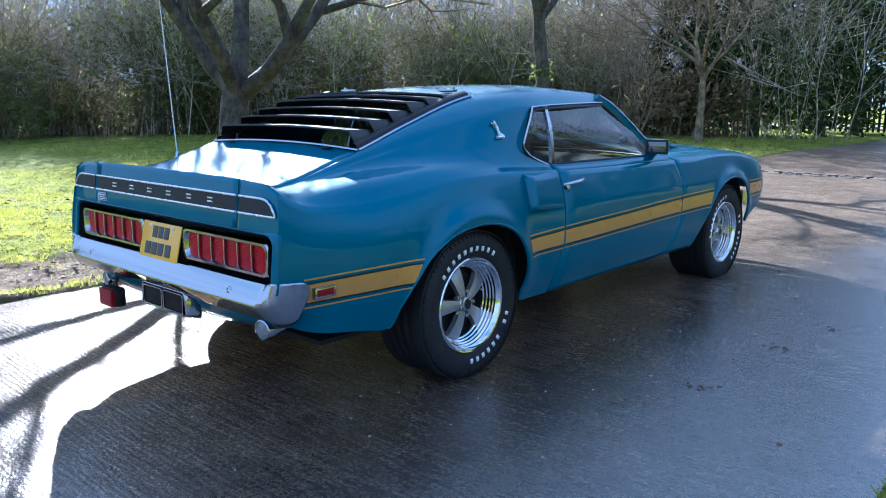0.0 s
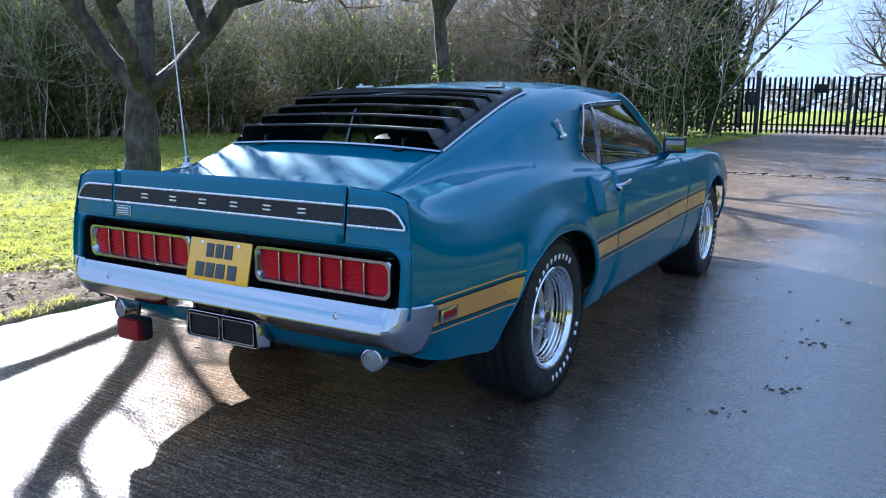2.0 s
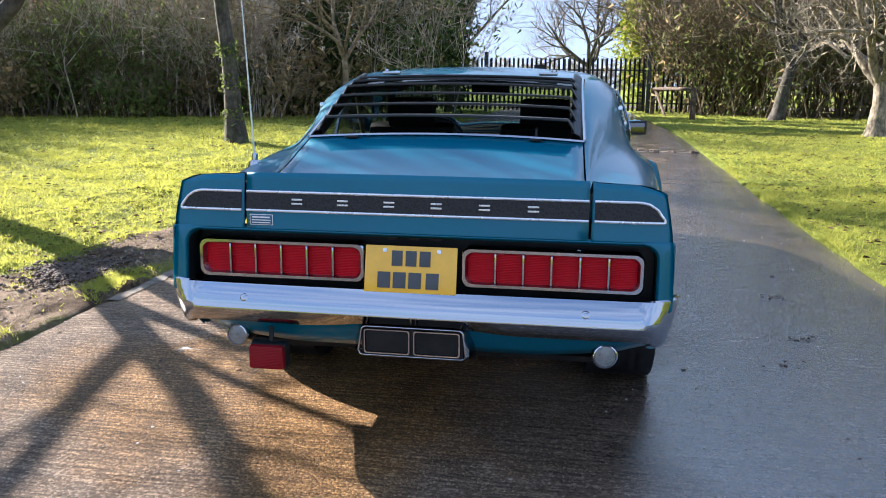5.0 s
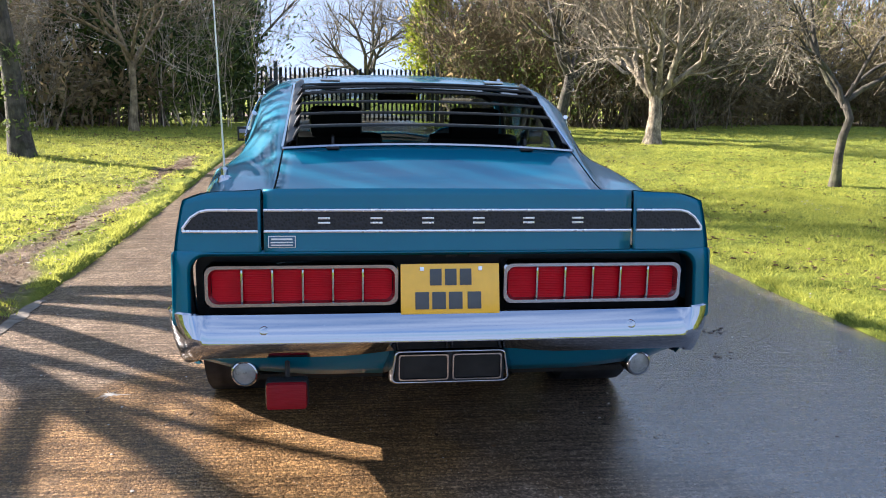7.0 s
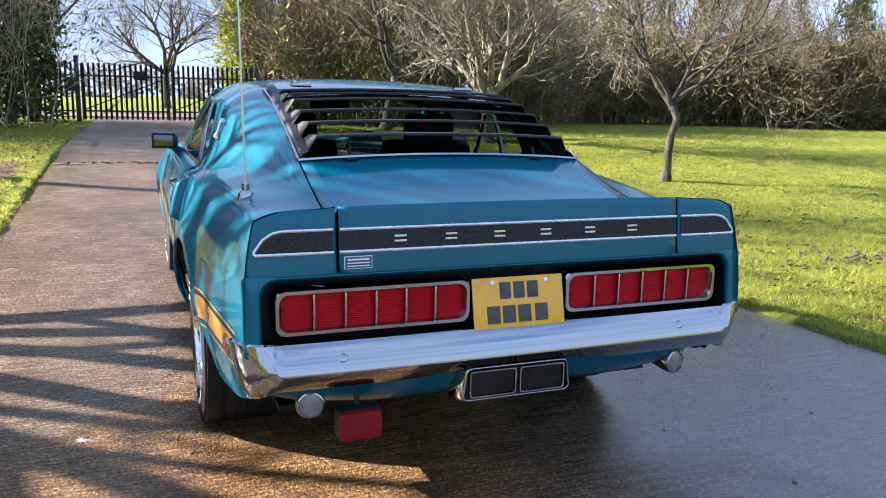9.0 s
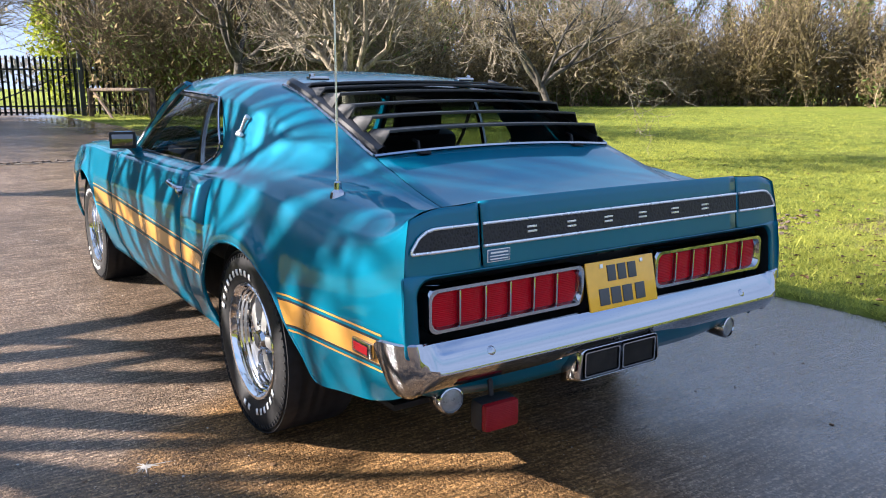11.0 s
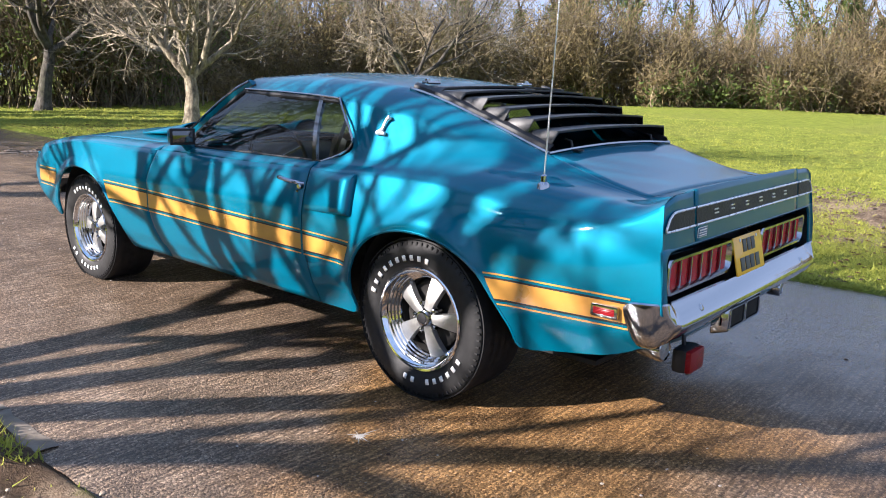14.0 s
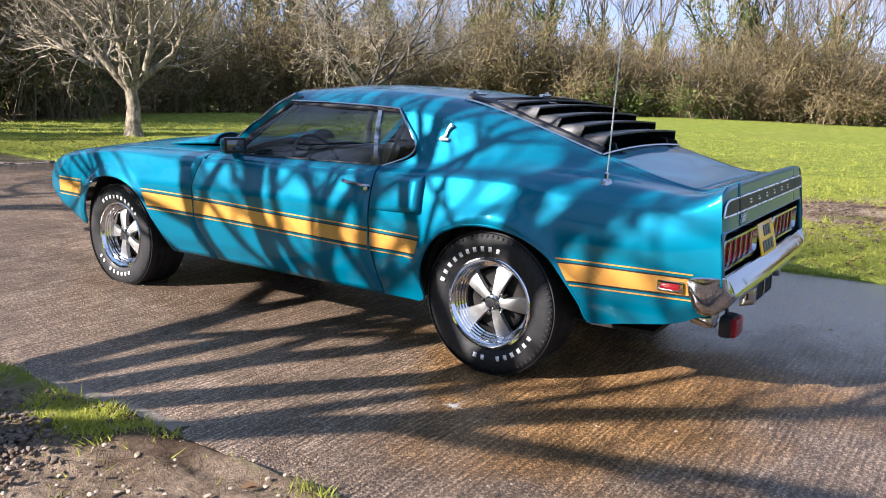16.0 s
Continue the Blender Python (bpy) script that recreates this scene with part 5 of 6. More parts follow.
P = []
for y in np.linspace(-0.803, -0.955, 12):
    w = D_x(y) - 0.006
    P.append([(w * a, y, E_z(y) + (D_z(y) - E_z(y)) * a * a) for a in np.linspace(-1, 1, 31)])
P.append([(x, -0.960, z - 0.006) for x, y, z in P[-1]])
for q in np.linspace(0.1, 1, 6):
    P.append([(x, -0.960 - 0.017 * q, z + (0.742 - z) * q) for x, y, z in P[12]])
P.append([(x, -0.94, z) for x, y, z in P[-1]])
spoiler = part("tail_spoiler", Geo().grid(P), PAINT, car, smooth=40, solid=0.006)
lip_z = curve((0, 0.919), (0.53, 0.916), (0.585, 0.912), (0.69, 0.906), (0.753, 0.885))
caps = {}
for s in (1, -1):
    P = []
    for f in np.linspace(0, 1, 20):
        row = []
        for q in np.linspace(0, 1, 9):
            zt = float(lip_z(0.541 + (0.753 - 0.541) * f)) - 0.002
            z = zt + (0.742 - zt) * q
            xe = float(side_x(np.array(-0.955), np.array(z))) - 0.001
            x = 0.541 + (xe - 0.541) * f
            row.append((s * x, -0.959 + float(wrap_y(x)) * 0.6 - 0.105 * (zt - z), z))
        row.append((row[-1][0], -0.935, 0.742))
        P.append(row)
    caps[s] = part("spoiler_end_cap", Geo().grid(P, flip=s > 0), PAINT, car, smooth=40, solid=0.006)


def rear_y(z, x):
    """Where the painted rear face stands at z and x."""
    return -0.9605 - 0.10 * (0.913 - z) + 0.6 * float(wrap_y(x))


def rear_patch(xs, z0, z1, lift):
    return Geo().grid([[(x, rear_y(z, x) - lift, z) for z in np.linspace(z0(x), z1(x), 4)] for x in xs])


band0 = lambda x: 0.799
band1 = lambda x: 0.858
cap1 = lambda x: 0.858 - 0.05 * max(0, (abs(x) - 0.665) / 0.087) ** 3
for xs, owner in ((np.linspace(-0.532, 0.532, 24), spoiler), (np.linspace(0.549, 0.752, 10), caps[1]), (np.linspace(-0.752, -0.549, 10), caps[-1])):
    top = band1 if owner == spoiler else cap1
    band = part("grille_band", rear_patch(xs, band0, top, 0.0035), GRILLE, owner, "black honeycomb trim band")
    for f in (band0, top):
        part("band_line", Geo().tube([(x, rear_y(f(x), x) - 0.004, f(x)) for x in xs], 0.0042, 6), SILVER, band, "silver trim line")
for s in (1, -1):
    part("band_line", Geo().tube([(s * 0.752, rear_y(z, 0.752) - 0.004, z) for z in (0.799, cap1(0.752))], 0.004, 6), SILVER, caps[s], "silver trim line")
# six plain bars where the lettering stands
for i in range(6):
    x = -0.366 + i * 0.147
    for z in (0.8225, 0.8355):
        part("letter_bar", Geo().box((x, rear_y(z, x) - 0.005, z), (0.034, 0.004, 0.0055), 0.001), SILVER, spoiler, "plain silver bar")
sticker = part("sticker", Geo().box((-0.483, rear_y(0.77, 0.48) - 0.002, 0.7695), (0.076, 0.002, 0.034), 0.0005), WHITE, spoiler, "small blue and white sticker")
part("sticker_field", Geo().box((-0.483, rear_y(0.77, 0.48) - 0.0034, 0.7695), (0.072, 0.002, 0.030), 0.0005), STICKER, sticker)
for dz, w in ((0.008, 0.058), (-0.001, 0.062), (-0.009, 0.06)):
    part("sticker_bar", Geo().box((-0.483, rear_y(0.77, 0.48) - 0.0048, 0.7695 + dz), (w, 0.002, 0.0045 if dz > 0 else 0.003), 0.0003), WHITE, sticker)

# recessed lamp panel with a painted surround
RX, RZ0, RZ1 = 0.746, 0.515, 0.737


def rounded(n, hx, z0, z1, r):
    pts = []
    for cx, cz, a0 in ((hx - r, z1 - r, 0), (-hx + r, z1 - r, 90), (-hx + r, z0 + r, 180), (hx - r, z0 + r, 270)):
        for a in np.linspace(a0, a0 + 90, n):
            pts.append((cx + r * math.cos(radians(a)), cz + r * math.sin(radians(a))))
    return pts


outer = rounded(8, 0.786, 0.535, 0.744, 0.012)
inner = rounded(8, RX, RZ0, RZ1, 0.05)
face = lambda x, z, d: (x, rear_y(z, x) + d, z)
P = [[face(x, z, 0.004) for x, z in outer], [face(x, z, 0.004) for x, z in inner], [face(x, z, 0.012) for x, z in rounded(8, RX - 0.006, RZ0, RZ1 - 0.006, 0.05)], [face(x, z, 0.06) for x, z in rounded(8, RX - 0.008, RZ0, RZ1 - 0.008, 0.05)]]
surround = part("tail_surround", Geo().grid(P[:3], loop_v=True), PAINT, car, solid=0.004)
g = Geo().grid(P[2:], loop_v=True)
g.add([(x, -0.898 if abs(x) < 0.66 else -0.88, z) for x, z in rounded(8, RX - 0.008, RZ0 - 0.02, RZ1 - 0.008, 0.05)], [tuple(range(32))])
part("lamp_panel", g, TRIM, car, "black recessed tail lamp panel")
for s in (1, -1):
    lamp = thing("tail_lamp", "", "")
    lamp.parent = car
    x0, x1, z0, z1 = 0.152, 0.704, 0.576, 0.703
    cx, cz, hx, hz = s * (x0 + x1) / 2, (z0 + z1) / 2, (x1 - x0) / 2, (z1 - z0) / 2
    rings = []
    for inset, y in ((0.0, -0.905), (0.0, -0.962), (0.004, -0.968), (0.013, -0.968), (0.016, -0.960), (0.020, -0.948)):
        rings.append([(cx + x, y, cz + z) for x, z in rounded(6, hx - inset, -hz + inset, hz - inset, 0.026)])
    part("lamp_frame", Geo().grid(rings, loop_v=True), CHROME, lamp, "chrome lamp frame", fix=True)
    wx = (2 * hx - 0.04) / 6
    for i in range(6):
        x = cx - hx + 0.02 + wx * (i + 0.5)
        P = [[(x + wx * 0.49 * a, -0.950 - 0.006 * (1 - abs(a) ** 3), cz + (hz - 0.018) * b) for b in np.linspace(-1, 1, 7)] for a in np.linspace(-1, 1, 7)]
        part("red_lens", Geo().grid(P), RED, lamp, "red tail lamp lens")
        if i:
            part("lens_divider", Geo().box((cx - hx + 0.02 + wx * i, -0.958, cz), (0.0065, 0.012, 2 * hz - 0.034), 0.002), CHROME, lamp)
# number plate with plain bars
lean = Matrix.Rotation(radians(-13), 3, "X")
plate = part("number_plate", Geo().box((-0.004, -0.975, 0.628), (0.290, 0.006, 0.146), 0.0025, lean), YELLOW, car, "yellow rear plate with dark bars")


def on_plate(x, z, sx, sz, name="plate_bar", mat=INK, depth=0.004):
    p = Vector((-0.004, -0.975, 0.628)) + lean @ Vector((x, -0.004, z))
    return part(name, Geo().box(p, (sx, depth, sz), 0.0008, lean), mat, plate)


for x in (-0.043, 0.001, 0.045):
    on_plate(x, 0.034, 0.034, 0.048)
for x in (-0.083, -0.034, 0.015, 0.07):
    on_plate(x, -0.034, 0.04, 0.05)
for x in (-0.083, 0.088):
    on_plate(x, 0.058, 0.012, 0.012, "plate_screw", SILVER, 0.005)
part("plate_bracket", Geo().box((-0.004, -0.93, 0.60), (0.26, 0.05, 0.15), 0.01), BLACK, car)
for x in (-0.07, 0.0, 0.07):
    part("plate_lamp", Geo().box((x, -0.925, 0.725), (0.035, 0.05, 0.018), 0.005), BLACK, car)

# rear bumper with wrapped ends
half = [(0.786, -0.872), (0.789, -0.902), (0.785, -0.936), (0.772, -0.966), (0.746, -0.987), (0.70, -0.998), (0.5, -1.003)]
path = [(-x, y) for x, y in half] + [(0, -1.008)] + half[::-1]
pp = spline(path, 12)
tan = np.gradient(pp, axis=0)
bar = [(-0.045, 0.556), (-0.026, 0.563), (-0.018, 0.561), (0.006, 0.538), (0.029, 0.500), (0.030, 0.488), (0.012, 0.458), (-0.010, 0.437), (-0.04, 0.43)]
wing = [(0.010, 0.573), (0.018, 0.576), (0.023, 0.571), (0.0215, 0.548), (0.017, 0.515), (0.012, 0.488), (0.004, 0.458), (-0.005, 0.432), (-0.014, 0.418)]
rings = []
for (x, y), (dx, dy) in zip(pp, tan):
    n = np.array((dy, -dx, 0)) / math.hypot(dx, dy)
    end = float(smoothstep((abs(x) - 0.69) / 0.085))
    reach = max(0.0, min(1.0, (y + 0.968) / 0.096))
    close = math.sqrt(max(0.0, 1 - (0.93 * reach) ** 4.0))
    ring = []
    for (a, z), (b, w) in zip(bar, wing):
        h = z + (w - z) * end
        if z < 0.47:
            h += 0.018 * math.exp(-(x / 0.24) ** 4)
        h = 0.530 + (h - 0.530) * close if abs(x) > 0.7 else h
        ring.append(np.array((x, y, h)) + n * (a + (b - a) * end))
    rings.append(ring)
bumper = part("rear_bumper", Geo().grid(np.array(rings), flip=True), CHROME, car, "chrome rear bumper with wrapped ends", smooth=28, solid=0.004)
for x in (-0.535, 0.535):
    part("bumper_bolt", Geo().lathe([(-0.004, 0.013), (0.004, 0.013), (0.007, 0.009), (0.008, 0.0)], (x, -1.014, 0.522), (0, -1, 0.6), 18), CHROME, bumper)
# painted valance below the bumper
P = []
for x in np.linspace(-0.745, 0.745, 45):
    c = abs(x)
    low = 0.352 + 0.03 * smoothstep((c - 0.35) / 0.4)
    yb = -0.955 + 0.09 * smoothstep((c - 0.6) / 0.19)
    P.append([(x, yb + 0.05 * (1 - q) ** 2, low + (0.47 - low) * q) for q in np.linspace(0, 1, 6)] + [(x, yb + 0.04, 0.49)])
part("rear_valance", Geo().grid(P), PAINT, car, smooth=50, solid=0.006)
# centre exhaust outlet
g = Geo()
P = []
for d, hx, z0, z1 in ((0.0, 0.185, 0.335, 0.452), (-0.05, 0.163, 0.345, 0.440), (-0.056, 0.160, 0.348, 0.437)):
    P.append([(x * (1 if z > 0.39 else 1.06), -0.925 + d, z) for x, z in rounded(4, hx, z0, z1, 0.012)])
outlet = part("exhaust_outlet", Geo().grid(P, loop_v=True), CHROME, car, "twin rectangular alloy exhaust outlet", solid=0.004)
part("outlet_backing", Geo().box((0, -0.968, 0.3925), (0.326, 0.012, 0.094), 0.003), BLACK, outlet)
for s in (1, -1):
    ring = [[(s * 0.080 + x, y, z) for x, z in rounded(4, h, a, b, 0.008)] for y, h, a, b in ((-0.972, 0.076, 0.350, 0.434), (-0.984, 0.074, 0.352, 0.432), (-0.984, 0.070, 0.356, 0.428), (-0.955, 0.069, 0.357, 0.427))]
    tip = part("outlet_frame", Geo().grid(ring, loop_v=True), CHROME, outlet, fix=True)
    part("outlet_hole", Geo().box((s * 0.080, -0.974, 0.3925), (0.138, 0.008, 0.070), 0.002), DARK, tip)
    # round chrome lamps below the bumper
    pipe = part("reversing_lamp", Geo().lathe([(0.0, 0.034), (0.05, 0.040), (0.085, 0.041), (0.092, 0.038), (0.094, 0.034), (0.090, 0.032)], (s * 0.592, -0.84, 0.368), (s * 0.12, -1, 0), 28), CHROME, car, "round chrome lamp below the bumper")
    part("lamp_glass", Geo().lathe([(0.088, 0.034), (0.094, 0.02), (0.096, 0.0)], (s * 0.592, -0.84, 0.368), (s * 0.12, -1, 0), 28), LAMP_LENS, pipe)
fog = part("fog_lamp", Geo().box((-0.478, -0.955, 0.318), (0.125, 0.055, 0.088), 0.016), BLACK, car, "hanging square red fog lamp")
part("fog_lens", Geo().box((-0.478, -0.985, 0.318), (0.118, 0.03, 0.08), 0.012), DEEPRED, fog, "red fog lamp lens")
part("fog_bracket", Geo().tube([(-0.478, -0.945, 0.36), (-0.478, -0.94, 0.40), (-0.478, -0.91, 0.43)], 0.008, 6), BLACK, fog)

# rear window louvres
louvre = thing("rear_louvres", "", "")
louvre.parent = car
N = 6
for i in range(N):
    ya = 0.30 - i * 0.112
    lift = 0.012 + 0.026 * min(1.0, i / 2)
    za = float(D_z(ya)) + lift
    zc = float(E_z(ya)) + lift - 0.008
    y_end = ya - 0.120
    P = []
    for a in np.linspace(-1, 1, 27):
        w = 0.505 - 0.002 * i
        c = abs(a)
        fall = smoothstep((c - 0.925) / 0.075)
        z0 = zc + (za - zc) * c * c
        row = []
        for q in np.linspace(0, 1, 6):
            y = ya + 0.01 + (y_end - ya) * q * (1 - 0.12 * fall)
            z = z0 + 0.002 * q
            glass = float(D_z(y)) + 0.006
            z = z + (min(z, glass) - z) * fall
            row.append((w * a, y, z))
        x, y, z = row[-1]
        row.append((x, y - 0.001, z - 0.007 * (1 - fall)))
        P.append(row)
    part("louvre_slat", Geo().grid(P), LOUVRE, louvre, solid=0.003)
for s in (1, -1):
    ys = np.linspace(-0.372, 0.33, 24)
    P = [[(s * xx, y, float(D_z(y)) + h) for xx, h in ((0.512, 0.004), (0.504, 0.022), (0.484, 0.032), (0.474, 0.030), (0.470, 0.004))] for y in ys]
    part("louvre_rail", Geo().grid(P, loop_v=True), BLACK, louvre, fix=True)
    ln = [(s * 0.345, -0.335, 1.035), (s * 0.345, -0.362, 1.03), (s * 0.345, -0.37, 1.0), (s * 0.345, -0.385, 0.99)]
    latch = part("louvre_latch", Geo().tube(ln, 0.006, 6), BLACK, louvre)
    part("latch_foot", Geo().box((s * 0.345, -0.395, 0.997), (0.045, 0.03, 0.008), 0.003), BLACK, latch)
    hinge = part("louvre_hinge", Geo().box((s * 0.36, 0.36, 1.244), (0.085, 0.04, 0.016), 0.006), CHROME, louvre, "chrome louvre hinge")
    part("hinge_bolt", Geo().lathe([(0, 0.012), (0.012, 0.012), (0.015, 0.0)], (s * 0.385, 0.362, 1.248), (0, 0, 1), 12), CHROME, hinge)

# aerial on the left quarter
aerial = part("aerial_mast", Geo().tube([(-0.703, -0.477, 0.90), (-0.712, -0.50, 1.3), (-0.722, -0.525, 1.72)], (0.0035, 0.003, 0.0018), 6), SILVER, car, "thin metal aerial")
part("aerial_base", Geo().lathe([(-0.012, 0.026), (0.006, 0.022), (0.014, 0.012), (0.034, 0.011), (0.04, 0.005)], (-0.703, -0.477, 0.895), (0, 0, 1), 18), CHROME, aerial)

# bonnet, nose and front bumper
nose_y = lambda x: 3.565 + 0.19 * (1 - (abs(x) / 0.735) ** 2)
P = []
for q in np.linspace(0, 1, 30):
    row = []
    for a in np.linspace(-1, 1, 33):
        yb, yf = 2.035 - 0.21 * a * a, nose_y(a * 0.70)
        y = yb + (yf - yb) * q
        w = float(half_width(min(y, 3.42))) - 0.174 - 0.03 * smoothstep((q - 0.85) / 0.15)
        z = float(shoulder_z(min(y, 3.42))) + 0.024 + 0.040 * (1 - a * a) * (1 - q) ** 0.5 + 0.012 * (1 - a * a) - 0.05 * smoothstep((q - 0.9) / 0.1)
        z += 0.014 * math.exp(-(a / 0.33) ** 4) * (1 - q)
        row.append((w * a, y, z))
    P.append(row)
bonnet = part("bonnet", Geo().grid(P, flip=True), PAINT, car, solid=0.01)
for s in (1, -1):
    P = []
    for q in np.linspace(0, 1, 12):
        y = 2.12 + 0.42 * q
        base = 0.925 - 0.02 * q
        P.append([(s * 0.42 + 0.115 * math.cos(th), y, base + 0.062 * (1 - q) ** 0.7 * math.sin(th)) for th in np.linspace(0, math.pi, 13)])
    scoop = part("bonnet_scoop", Geo().grid(P, flip=True), PAINT, bonnet, solid=0.006)
    part("scoop_mouth", Geo().add([(s * 0.42 + 0.108 * math.cos(th), 2.128, 0.922 + 0.056 * math.sin(th)) for th in np.linspace(0, math.pi, 13)], [tuple(range(13))]), DARK, scoop)
P = [[(x, nose_y(x) - 0.02 * (1 - v) ** 2, 0.56 + 0.175 * v) for v in np.linspace(0, 1, 8)] for x in np.linspace(-0.734, 0.734, 33)]
part("nose_panel", Geo().grid(P, flip=True), PAINT, car, solid=0.01)
P = [[(x * 0.9, nose_y(x * 0.9) + 0.012, 0.60 + 0.12 * v) for v in np.linspace(0, 1, 4)] for x in np.linspace(-0.72, 0.72, 25)]
part("front_grille", Geo().grid(P, flip=True), GRILLE, car, "black front grille", solid=0.01)
pts = spline([(-0.715, 3.44), (-0.70, 3.52), (-0.55, 3.63), (0, 3.75), (0.55, 3.63), (0.70, 3.52), (0.715, 3.44)], 6)
part("front_bumper", Geo().sweep([((x, y, 0.485), (x * 0.6, 0.8, 0), (0, 0, 1)) for x, y in pts], [(-0.02, -0.05), (0.02, -0.045), (0.035, 0.0), (0.02, 0.045), (-0.02, 0.05)]), CHROME, car, "chrome front bumper", fix=True)
part("cowl", Geo().grid([[(a * 0.74, 2.06 - 0.22 * a * a - d, 0.888 + 0.004 * (d > 0)) for a in np.linspace(-1, 1, 17)] for d in (-0.03, 0.0, 0.06, 0.12)]), TRIM, car, solid=0.01)

# cabin and underside
g = Geo().box((0, 1.35, 0.275), (1.30, 4.1, 0.02), 0.004)
g.box((0, 1.25, 0.42), (1.36, 1.7, 0.28), 0.02)
g.box((0, -0.55, 0.45), (1.02, 0.62, 0.20), 0.05)
g.box((0, 2.75, 0.5), (0.9, 1.2, 0.35), 0.04)
g.tube([(-0.7, 0, 0.32), (0.7, 0, 0.32)], 0.045, 10)
g.tube([(-0.7, WHEELBASE, 0.32), (0.7, WHEELBASE, 0.32)], 0.04, 8)
part("underbody", g, DARK, car)
g = Geo()
for s in (1, -1):
    g.grid([[(s * xx, y, zz) for xx, zz in ((0.735, 0.885), (0.725, 0.70), (0.70, 0.50), (0.62, 0.50))] for y in np.linspace(0.42, 1.85, 8)], flip=s > 0)
g.box((0, 0.02, 0.62), (1.28, 0.85, 0.16), 0.03)
part("cabin_tub", g, SEATS, car, "black vinyl cabin lining")
g = Geo()
P = [[(a * 0.70, 1.62 + 0.25 * q + 0.05 * (1 - abs(a)), 0.70 + 0.17 * q ** 0.5) for q in np.linspace(0, 1, 8)] for a in np.linspace(-1, 1, 13)]
part("dashboard", Geo().grid(P), SEATS, car, solid=0.02)
rim = [(-0.34 + 0.185 * math.cos(a), 1.47 + 0.06 * math.sin(a), 0.82 + 0.175 * math.sin(a)) for a in np.linspace(0, 2 * math.pi, 33)]
wheel = part("steering_wheel", Geo().tube(rim, 0.011, 8, False), BLACK, car)
g = Geo()
for a in (20, 160, 270):
    r = radians(a)
    g.tube([(-0.34, 1.48, 0.82), (-0.34 + 0.18 * math.cos(r), 1.47 + 0.06 * math.sin(r), 0.82 + 0.17 * math.sin(r))], 0.008, 6)
g.tube([(-0.34, 1.50, 0.81), (-0.34, 1.72, 0.74)], 0.03, 10)
part("wheel_spokes", g, SATIN, wheel)
for s in (1, -1):
    seat = thing("front_seat", "", "")
    seat.parent = car
    part("cushion", Geo().box((s * 0.34, 1.05, 0.52), (0.47, 0.5, 0.15), 0.05), SEATS, seat)
    part("backrest", Geo().box((s * 0.34, 0.80, 0.76), (0.46, 0.12, 0.50), 0.05, Matrix.Rotation(radians(14), 3, "X")), SEATS, seat)
    part("headrest", Geo().box((s * 0.34, 0.72, 1.055), (0.25, 0.085, 0.15), 0.035, Matrix.Rotation(radians(10), 3, "X")), SEATS, seat)
bench = thing("rear_seat", "", "")
bench.parent = car
part("cushion", Geo().box((0, 0.42, 0.60), (1.1, 0.36, 0.12), 0.04), SEATS, bench)
part("backrest", Geo().box((0, 0.24, 0.76), (1.12, 0.10, 0.26), 0.03, Matrix.Rotation(radians(18), 3, "X")), SEATS, bench)
part("rear_view_mirror", Geo().box((0, 1.36, 1.17), (0.22, 0.03, 0.055), 0.012), BLACK, car)
for s in (1, -1):
    part("seat_belt", Geo().tube([(s * 0.60, 0.62, 1.13), (s * 0.60, 0.70, 0.98), (s * 0.56, 0.86, 0.72)], (0.012, 0.012, 0.012), 4), SATIN, car)


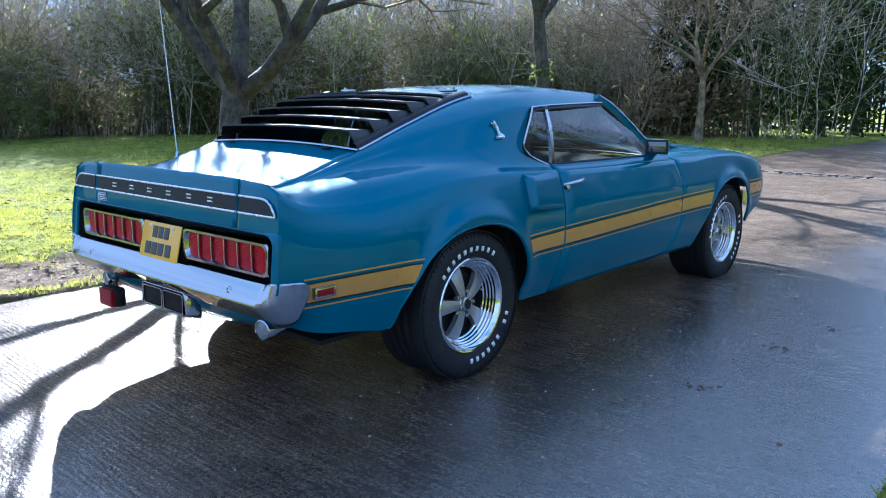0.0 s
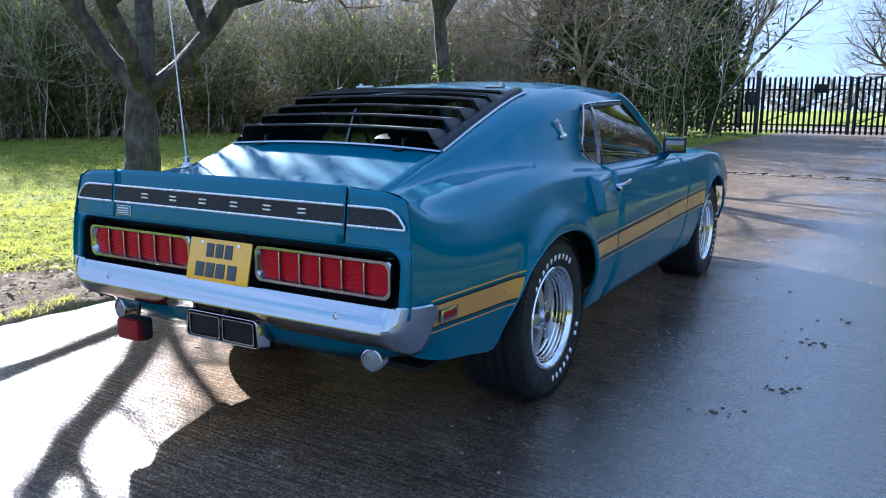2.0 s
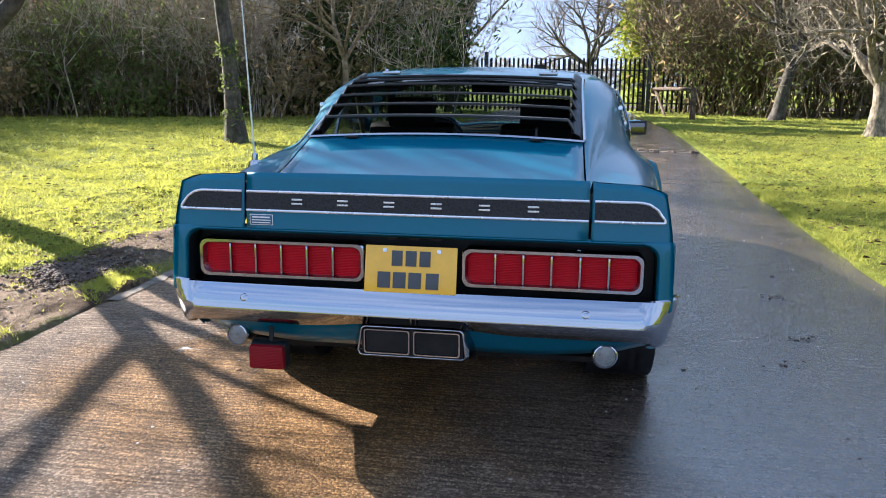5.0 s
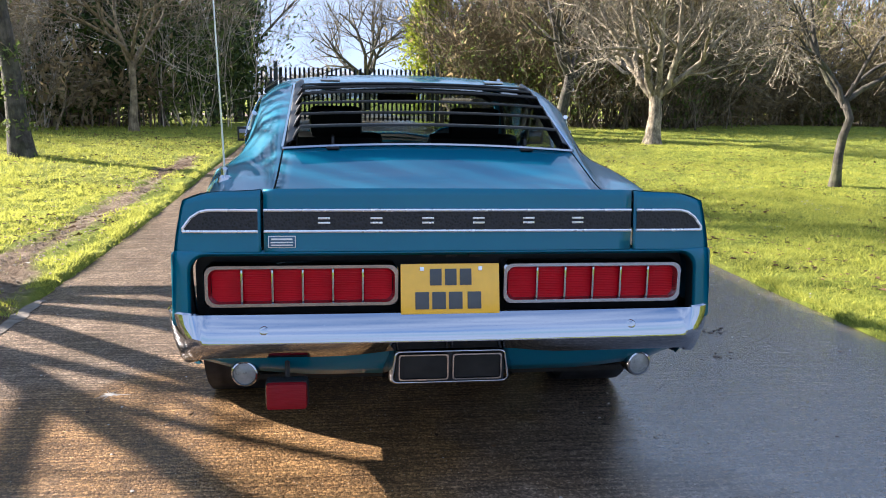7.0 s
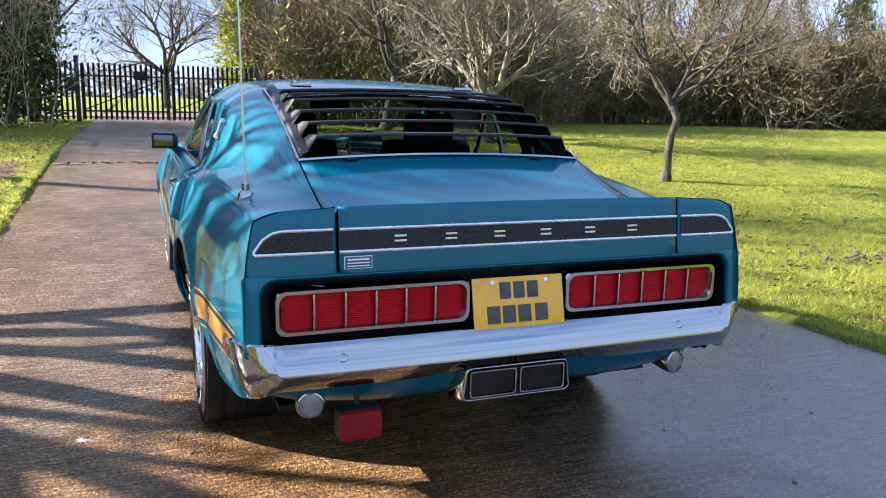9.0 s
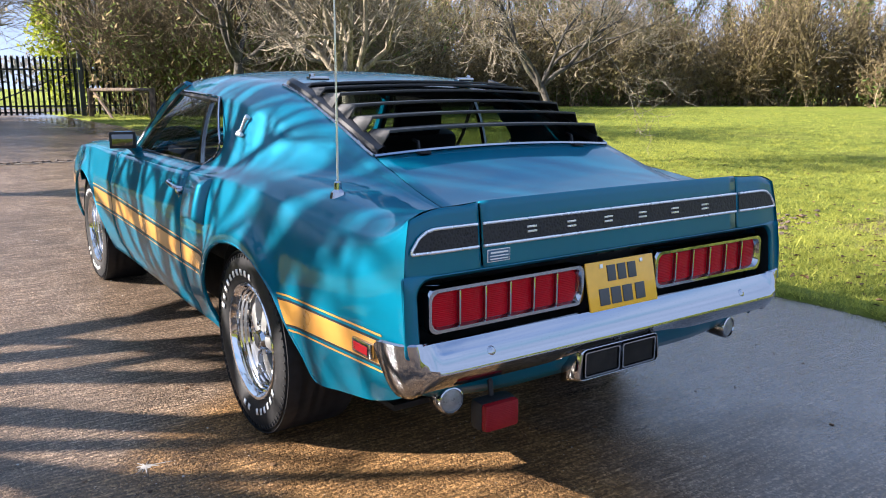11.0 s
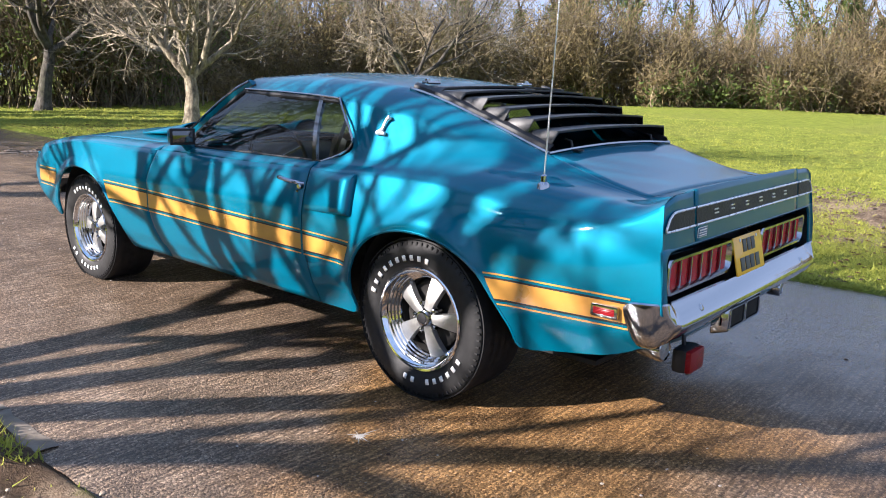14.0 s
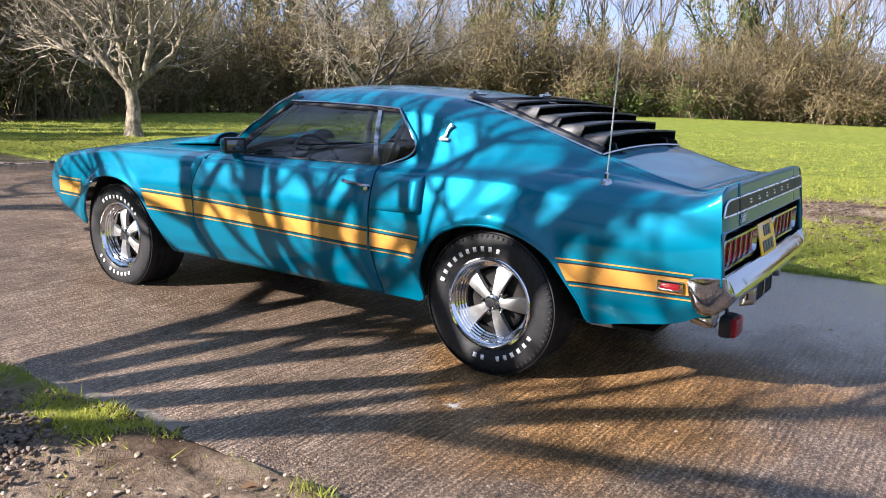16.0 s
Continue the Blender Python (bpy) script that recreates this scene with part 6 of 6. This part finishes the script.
# ---- wheels ----
def make_wheel(s, arcs):
    """A wheel at the origin whose outer face looks along s * x."""
    w = thing("wheel", "", "")
    R, ax = TYRE, (s, 0, 0)
    prof = [(-0.165, 0.212), (-0.172, 0.25), (-0.165, 0.295), (-0.148, 0.315), (-0.135, 0.3235)]
    for a in (-0.09, -0.045, 0.0, 0.045, 0.09):
        prof += [(a - 0.038, R), (a + 0.030, R), (a + 0.031, R - 0.007), (a + 0.037, R - 0.007)]
    prof = [(a - 0.035, r) if r > 0.3200 else (a, r) for a, r in prof]
    prof += [(0.073, 0.322), (0.085, 0.312), (0.094, 0.29), (0.098, 0.265), (0.094, 0.235), (0.084, 0.212), (0.076, 0.204)]
    tyre = part("tyre", Geo().lathe(prof, (0, 0, 0), ax, 96), RUBBER, w, "black tyre with white lettering bars", smooth=30)
    # shoulder grooves
    g = Geo()
    for i in range(72):
        a = i * 2 * math.pi / 72
        m = Matrix.Rotation(a * s, 3, "X")
        g.box(m @ Vector((s * 0.077, 0, R - 0.0235)), (0.03, 0.006, 0.014), 0, m)
    part("tread", g, RUBBER, tyre, smooth=0)["kind"] = "stuff"
    rim = [(0.076, 0.209), (0.086, 0.212), (0.090, 0.208), (0.088, 0.200), (0.076, 0.194), (0.070, 0.188), (0.062, 0.187), (0.058, 0.180), (0.050, 0.179), (0.046, 0.173), (0.036, 0.172), (0.032, 0.166), (0.022, 0.165), (0.018, 0.159), (0.010, 0.156)]
    part("rim_barrel", Geo().lathe([(0.010, 0.156), (-0.012, 0.154), (-0.10, 0.155), (-0.12, 0.19)], (0, 0, 0), ax, 64), DARK, w, "dark wheel barrel", smooth=35)
    part("rim", Geo().lathe(rim, (0, 0, 0), ax, 64), RIM_CHROME, w, "polished chrome wheel rim", smooth=35)
    part("brake_drum", Geo().lathe([(-0.012, 0.0), (-0.010, 0.138), (-0.022, 0.148), (-0.09, 0.148)], (0, 0, 0), ax, 32), DARK, w)
    for i in range(5):
        a = radians(90 + 72 * i)
        P = []
        for r in np.linspace(0.035, 0.166, 9):
            q = (r - 0.035) / 0.131
            wd = 0.020 + 0.024 * q ** 1.2
            h = 0.048 - 0.026 * q + 0.008 * math.sin(q * math.pi)
            row = []
            for e, dh in ((-1, -0.028), (-0.92, -0.004), (-0.3, 0.0), (0.3, 0.0), (0.92, -0.004), (1, -0.028)):
                yy, zz = r * math.cos(a) - wd * e * math.sin(a), r * math.sin(a) + wd * e * math.cos(a)
                row.append((s * (h + dh), yy, zz))
            P.append(row)
        part("spoke", Geo().grid(P, flip=s > 0), SATIN, w, "brushed alloy spoke", smooth=30)
        n = radians(126 + 72 * i)
        part("wheel_nut", Geo().lathe([(0.0, 0.011), (0.045, 0.011), (0.052, 0.007), (0.053, 0)], (s * 0.0, 0.057 * math.cos(n), 0.057 * math.sin(n)), ax, 8), CHROME, w)
    hub = part("hub_cap", Geo().lathe([(0.0, 0.052), (0.030, 0.050), (0.048, 0.036), (0.060, 0.032), (0.063, 0.027), (0.061, 0.0)], (0, 0, 0), ax, 28), CHROME, w)
    part("cap_centre", Geo().lathe([(0.061, 0.023), (0.065, 0.021), (0.066, 0)], (0, 0, 0), ax, 20), BLACK, hub)
    # two arcs of plain white bars on the sidewall
    for start, n in arcs:
        for i in range(n):
            if n == 9 and i == 6:
                continue
            a = radians(start + i * 9.2)
            P = []
            for r in (0.238, 0.249, 0.260):
                P.append([(s * (0.0992 if r > 0.24 else 0.0972), r * math.cos(a + d), r * math.sin(a + d)) for d in np.array((-0.034, 0.0, 0.034)) * (0.245 / r)])
            part("letter_bar", Geo().grid(P), WHITE, tyre, "plain white bar", solid=0.002)
    return w


for s in (1, -1):
    first = make_wheel(s, ((41, 10), (250, 9)) if s > 0 else ((1, 10), (191, 9)))
    first.parent = car
    first.matrix_basis = pose(s * 0.737, 0, TYRE - 0.002, 18, 0, 0)
    second = copy_thing(first, pose(s * 0.722, WHEELBASE, TYRE - 0.002, 57, 0, 0))
    second.parent = car
